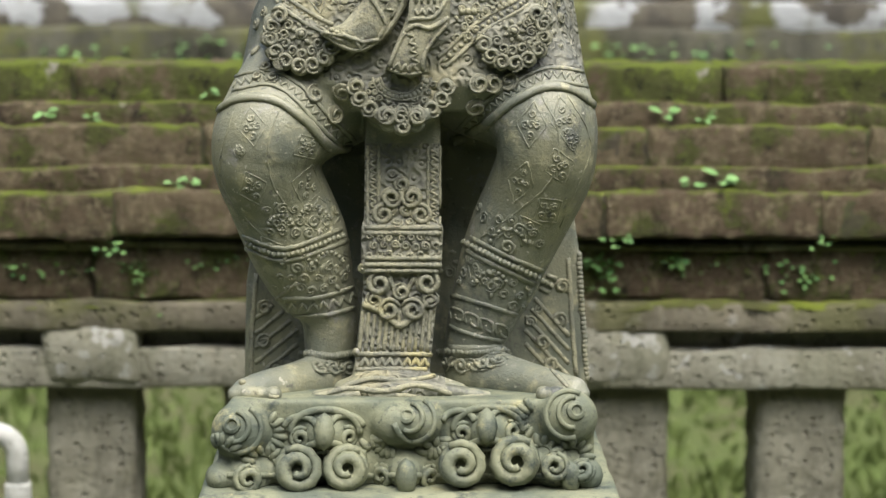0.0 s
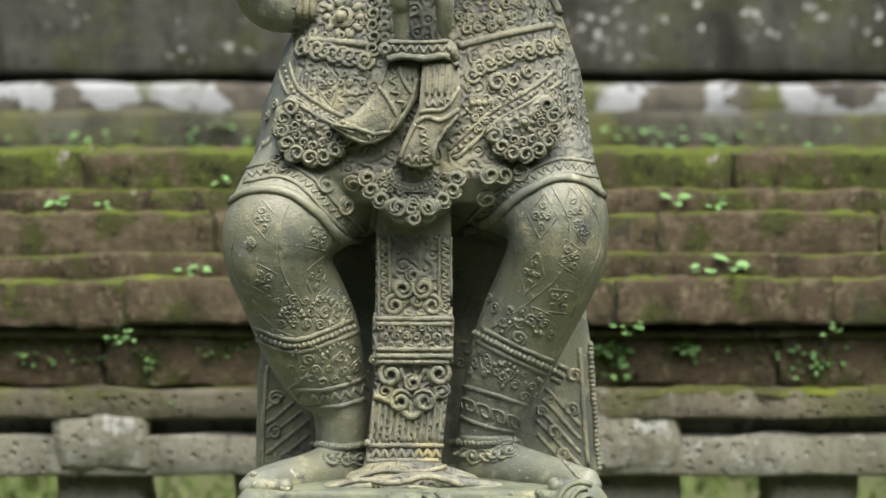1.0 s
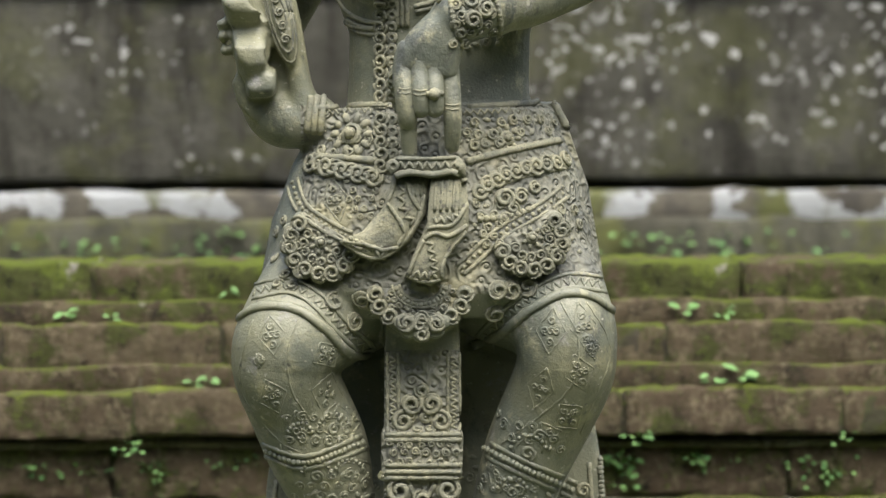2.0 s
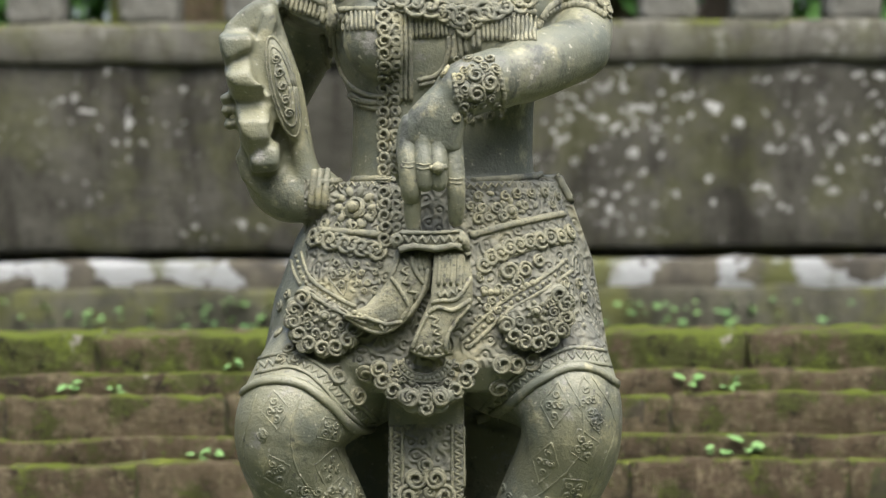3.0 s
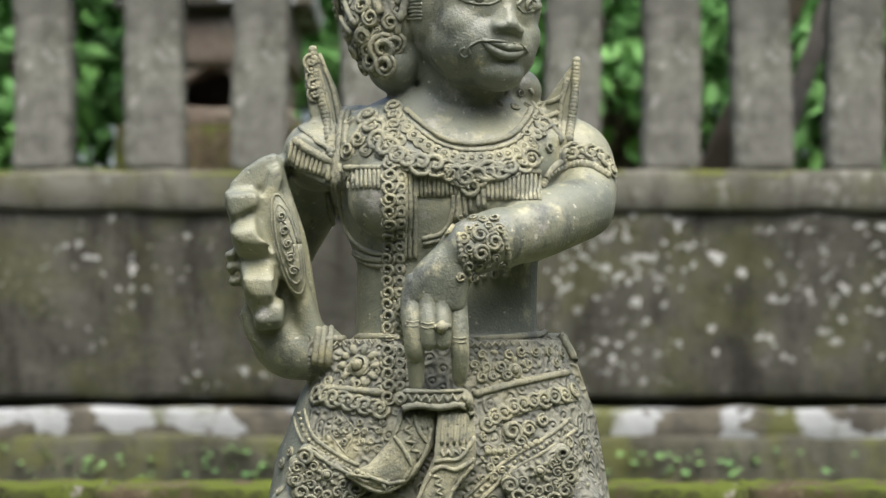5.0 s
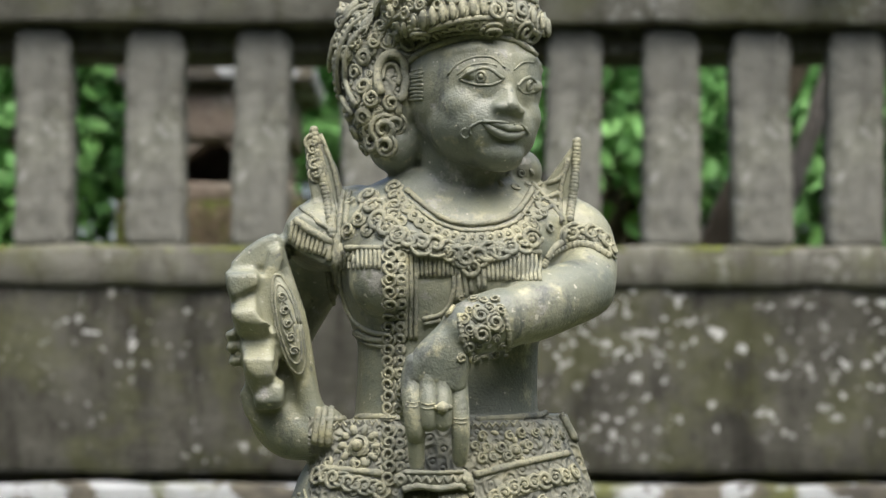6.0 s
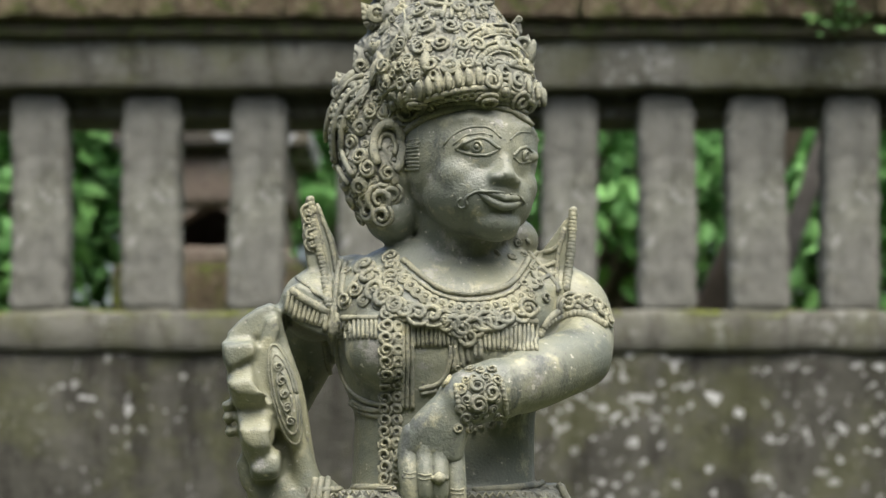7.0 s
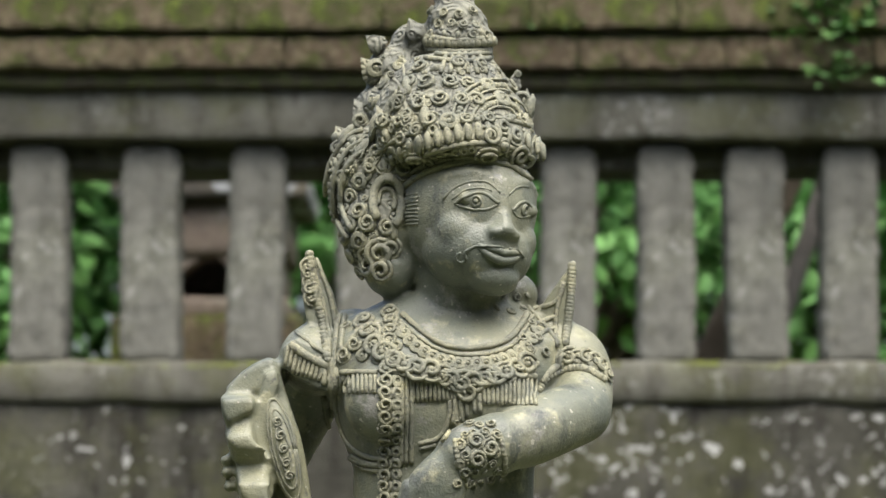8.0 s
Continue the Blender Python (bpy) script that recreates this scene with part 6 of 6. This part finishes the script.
def build_pipe():
    p = empty("water_pipe", "grey plastic water pipe with an elbow and cream lower length", "pipe", at=(-0.527, 0.745, 0))
    s = Solid()
    prof = []
    for k in range(9):
        t = radians(90 * k / 8)
        prof.append(Vector((-0.030 + 0.030 * math.cos(t), 0, 0.525 + 0.030 * math.sin(t))))
    line = [Vector((0, 0, 0.47))] + prof + [Vector((-1.1, 0, 0.555))]
    rings = []
    for a, q in enumerate(line):
        d = (line[min(a + 1, len(line) - 1)] - line[max(a - 1, 0)]).normalized()
        o = Vector((0, 1, 0))
        w = d.cross(o)
        rings.append([q + (o * math.cos(t) + w * math.sin(t)) * 0.0145 for t in (2 * math.pi * b / 20 for b in range(20))])
    s.loft(rings)
    part("elbow", mesh_of("elbow", s.v, s.f), PLASTIC, p, "grey plastic elbow")
    s = Solid()
    s.loft([[Vector((r * math.cos(t), r * math.sin(t), z)) for t in (2 * math.pi * b / 20 for b in range(20))] for z, r in ((0.0, 0.012), (0.474, 0.012), (0.476, 0.010))])
    part("riser", mesh_of("riser", s.v, s.f), CREAM, p, "cream plastic riser")
    s = Solid()
    s.loft([[Vector((r * math.cos(t), r * math.sin(t), z)) for t in (2 * math.pi * b / 20 for b in range(20))] for z, r in ((0.455, 0.0165), (0.457, 0.0175), (0.488, 0.0175), (0.490, 0.0165))])
    part("socket", mesh_of("socket", s.v, s.f), PLASTIC, p)


def build_shrine():
    """A small niche house of brick and grey stone on the terrace."""
    h = empty("stone_shrine", "small weathered grey stone shrine with a dark niche and brick foot", "shrine", at=(-0.60, 3.75, 1.40))
    def blk(name, x0, x1, y0, y1, z0, z1, mat, seed, label=""):
        part(name, rough_box(name, x1 - x0, y1 - y0, z1 - z0, 0.04, 0.006, seed, 0.01), mat, h, label, ((x0 + x1) / 2, (y0 + y1) / 2, (z0 + z1) / 2))
    blk("brick_foot", -0.24, 0.24, -0.20, 0.30, -0.02, 0.36, BRICK, 1, "mossy brick foot")
    blk("sill", -0.20, 0.20, -0.17, 0.28, 0.36, 0.41, SHRINE, 2)
    blk("jamb", -0.18, -0.10, -0.14, 0.25, 0.41, 0.56, SHRINE, 3)
    blk("jamb", 0.10, 0.18, -0.14, 0.25, 0.41, 0.56, SHRINE, 4)
    blk("niche_back", -0.10, 0.10, 0.12, 0.25, 0.41, 0.56, SHRINE, 5)
    blk("lintel", -0.20, 0.20, -0.17, 0.28, 0.52, 0.66, SHRINE, 6)
    for e in (-1, 1):
        s = Solid()
        s.loft([[Vector((e * x, y, z)) for x, z in ((0.18, 0.445), (0.12, 0.445), (0.02, 0.515), (0.0, 0.545), (0.18, 0.545))] for y in (-0.155, 0.02)])
        part("gable_half", mesh_of("gable_half", s.v, s.f, False), SHRINE, h)
    blk("cap", -0.25, 0.25, -0.22, 0.33, 0.66, 0.72, LIME, 7, "pale lichen-crusted cap stone")
    blk("roof", -0.17, 0.17, -0.12, 0.24, 0.72, 0.95, SHRINE, 10)


def build_prop():
    """Weathered timber leaning behind the balustrade."""
    for k, (x, lean, r) in enumerate(((0.80, 24, 0.035), (0.90, 19, 0.022))):
        ob = new("timber_pole", rough_box("timber_pole", r * 2, r * 1.6, 1.5, 0.03, 0.004, 60 + k, 0.006))
        ob.data.materials.append((BARK, POLE)[k])
        ob.matrix_world = pose(x, 3.12, 1.40 + 0.70 * math.cos(radians(lean)), 0, lean, 0)
        tagged(ob, ("dark weathered timber pole leaning on the terrace", "silvered thin timber pole leaning on the terrace")[k], "pole", group="leaning poles")


SHRINE = concrete_material("warm_weathered_stone", (0.20, 0.165, 0.135), (0.31, 0.27, 0.23), (0.11, 0.09, 0.07), 0.3, 0.2, 0.3)
POLE = concrete_material("silvered_wood", (0.20, 0.19, 0.18), (0.27, 0.26, 0.25), (0.12, 0.11, 0.10))
BARK = concrete_material("dark_damp_wood", (0.10, 0.085, 0.065), (0.15, 0.13, 0.10), (0.05, 0.045, 0.035))
GRASS = leaf_material("grass_blade", (0.085, 0.12, 0.035), (0.14, 0.19, 0.06))
build_grass()
build_pipe()
build_shrine()
build_prop()
for k, (x, y, rx, rz, n) in enumerate(((-1.25, 3.9, 0.5, 1.05, 2400), (0.32, 4.0, 0.5, 1.1, 2200), (1.15, 3.8, 0.45, 0.9, 2000), (-1.9, 4.6, 0.7, 1.5, 2000), (-0.7, 5.4, 0.9, 1.7, 2600), (0.6, 5.2, 0.8, 1.7, 2400), (1.7, 5.0, 0.8, 1.6, 2000),
                                      (-2.2, 6.6, 1.2, 2.2, 2000), (-0.2, 6.8, 1.2, 2.3, 2200), (2.0, 6.6, 1.3, 2.2, 2000), (-1.0, 8.4, 1.6, 2.9, 2000), (1.2, 8.4, 1.6, 2.9, 2000))):
    build_bush(x, y, 1.38, rx, rx * 0.6, rz, n, 0.085 if y < 4.5 else 0.13, 40 + k)
build_moss("moss", WALL_LOWER, 0.95, [(-1.7, 1.7, 0.806, 0.845, 0.8625, 0.007), (-1.7, 1.7, 0.838, 0.875, 0.9460, 0.007), (-1.7, 1.7, 0.872, 1.02, 1.022, 0.006), (-1.7, 1.7, 0.826, 0.85, 0.718, 0.004)], 1.0)
build_moss("moss", WALL_UPPER, 2.7, [(-2.2, 2.2, 2.548, 2.58, 2.3465, 0.01), (-2.2, 2.2, 2.578, 2.62, 1.5765, 0.006)], 7.0)
for k, (x, y, z, n, s) in enumerate(((0.391, 0.818, 0.870, 4, 0.024), (0.352, 0.818, 0.868, 5, 0.016), (0.318, 0.850, 0.951, 4, 0.020), (0.372, 0.850, 0.951, 4, 0.014), (-0.306, 0.818, 0.868, 5, 0.014),
                                     (-0.328, 0.818, 0.866, 4, 0.012), (-0.50, 0.85, 0.950, 6, 0.016), (-0.44, 0.85, 0.950, 4, 0.012), (-0.285, 0.86, 0.985, 4, 0.012))):
    build_weed(x, y, z, n, s, 70 + k, 0.5)
for k, (x, z, w, h, n, s) in enumerate(((0.235, 0.775, 0.015, 0.020, 44, 0.013), (0.335, 0.775, 0.010, 0.010, 16, 0.012), (0.50, 0.768, 0.022, 0.022, 30, 0.010), (-0.385, 0.768, 0.014, 0.024, 34, 0.010), (-0.52, 0.765, 0.04, 0.01, 22, 0.010),
                                        (0.52, 0.812, 0.01, 0.01, 8, 0.010), (-0.41, 0.80, 0.01, 0.012, 12, 0.010), (0.245, 0.812, 0.01, 0.012, 10, 0.010), (-0.24, 0.775, 0.05, 0.01, 20, 0.009), (0.43, 0.775, 0.05, 0.01, 12, 0.009))):
    build_trailing(x, 0.838 if z < 0.79 else 0.80, z, w, h, n, s, 90 + k)
build_trailing(0.83, 2.545, 2.34, 0.06, 0.07, 90, 0.030, 120)
build_trailing(0.83, 2.555, 2.20, 0.035, 0.02, 26, 0.028, 121)
build_trailing(0.22, 2.55, 2.30, 0.05, 0.02, 14, 0.016, 122)
for k, (x, w, n) in enumerate(((-0.72, 0.12, 36), (-0.40, 0.07, 40), (0.44, 0.09, 30), (0.66, 0.12, 20))):
    build_trailing(x, 2.545, 1.0, w, 0.06, n, 0.020, 140 + k)


# ---- bricks of the copings ----
def course(wall, wy, joints, y0, y1, z0, z1, seed, mat, rng):
    for a, b in zip(joints, joints[1:]):
        gap = 0.004
        me = rough_box("brick", b - a - gap, y1 - y0, z1 - z0, 0.016, 0.0060, seed, 0.005, 34)
        seed += 1
        part("brick", me, mat, wall, at=((a + b) / 2, (y0 + y1) / 2 - wy + rng.uniform(-0.004, 0.004), (z0 + z1) / 2 + rng.uniform(-0.002, 0.002)), turn=(rng.uniform(-0.01, 0.01), 0, rng.uniform(-0.012, 0.012)))


def build_bricks():
    rng = random.Random(5)
    jc = [-1.66, -1.37, -1.06, -0.74, -0.404, -0.085, 0.235, 0.52, 0.81, 1.10, 1.40, 1.70]
    course(WALL_LOWER, 0.95, [-1.63 + 0.298 * k for k in range(12)], 0.838, 1.062, 0.718, 0.789, 100, BRICK, rng)
    course(WALL_LOWER, 0.95, jc, 0.80, 1.10, 0.803, 0.864, 120, BRICK, rng)
    course(WALL_LOWER, 0.95, [-1.75 + 0.292 * k for k in range(13)], 0.832, 1.068, 0.886, 0.948, 140, BRICK, rng)
    course(WALL_LOWER, 0.95, [-1.62 + 0.288 * k for k in range(12)], 0.866, 1.034, 0.968, 1.027, 160, MOSSY_BRICK, rng)
    course(WALL_UPPER, 2.7, [-2.2 + 0.31 * k for k in range(15)], 2.555, 2.84, 2.192, 2.256, 200, BRICK, rng)
    course(WALL_UPPER, 2.7, [-2.3 + 0.31 * k for k in range(16)], 2.54, 2.85, 2.274, 2.348, 230, MOSSY_BRICK, rng)
    course(WALL_UPPER, 2.7, [-2.2 + 0.31 * k for k in range(15)], 2.575, 2.82, 2.372, 2.435, 260, MOSSY_BRICK, rng)


build_bricks()
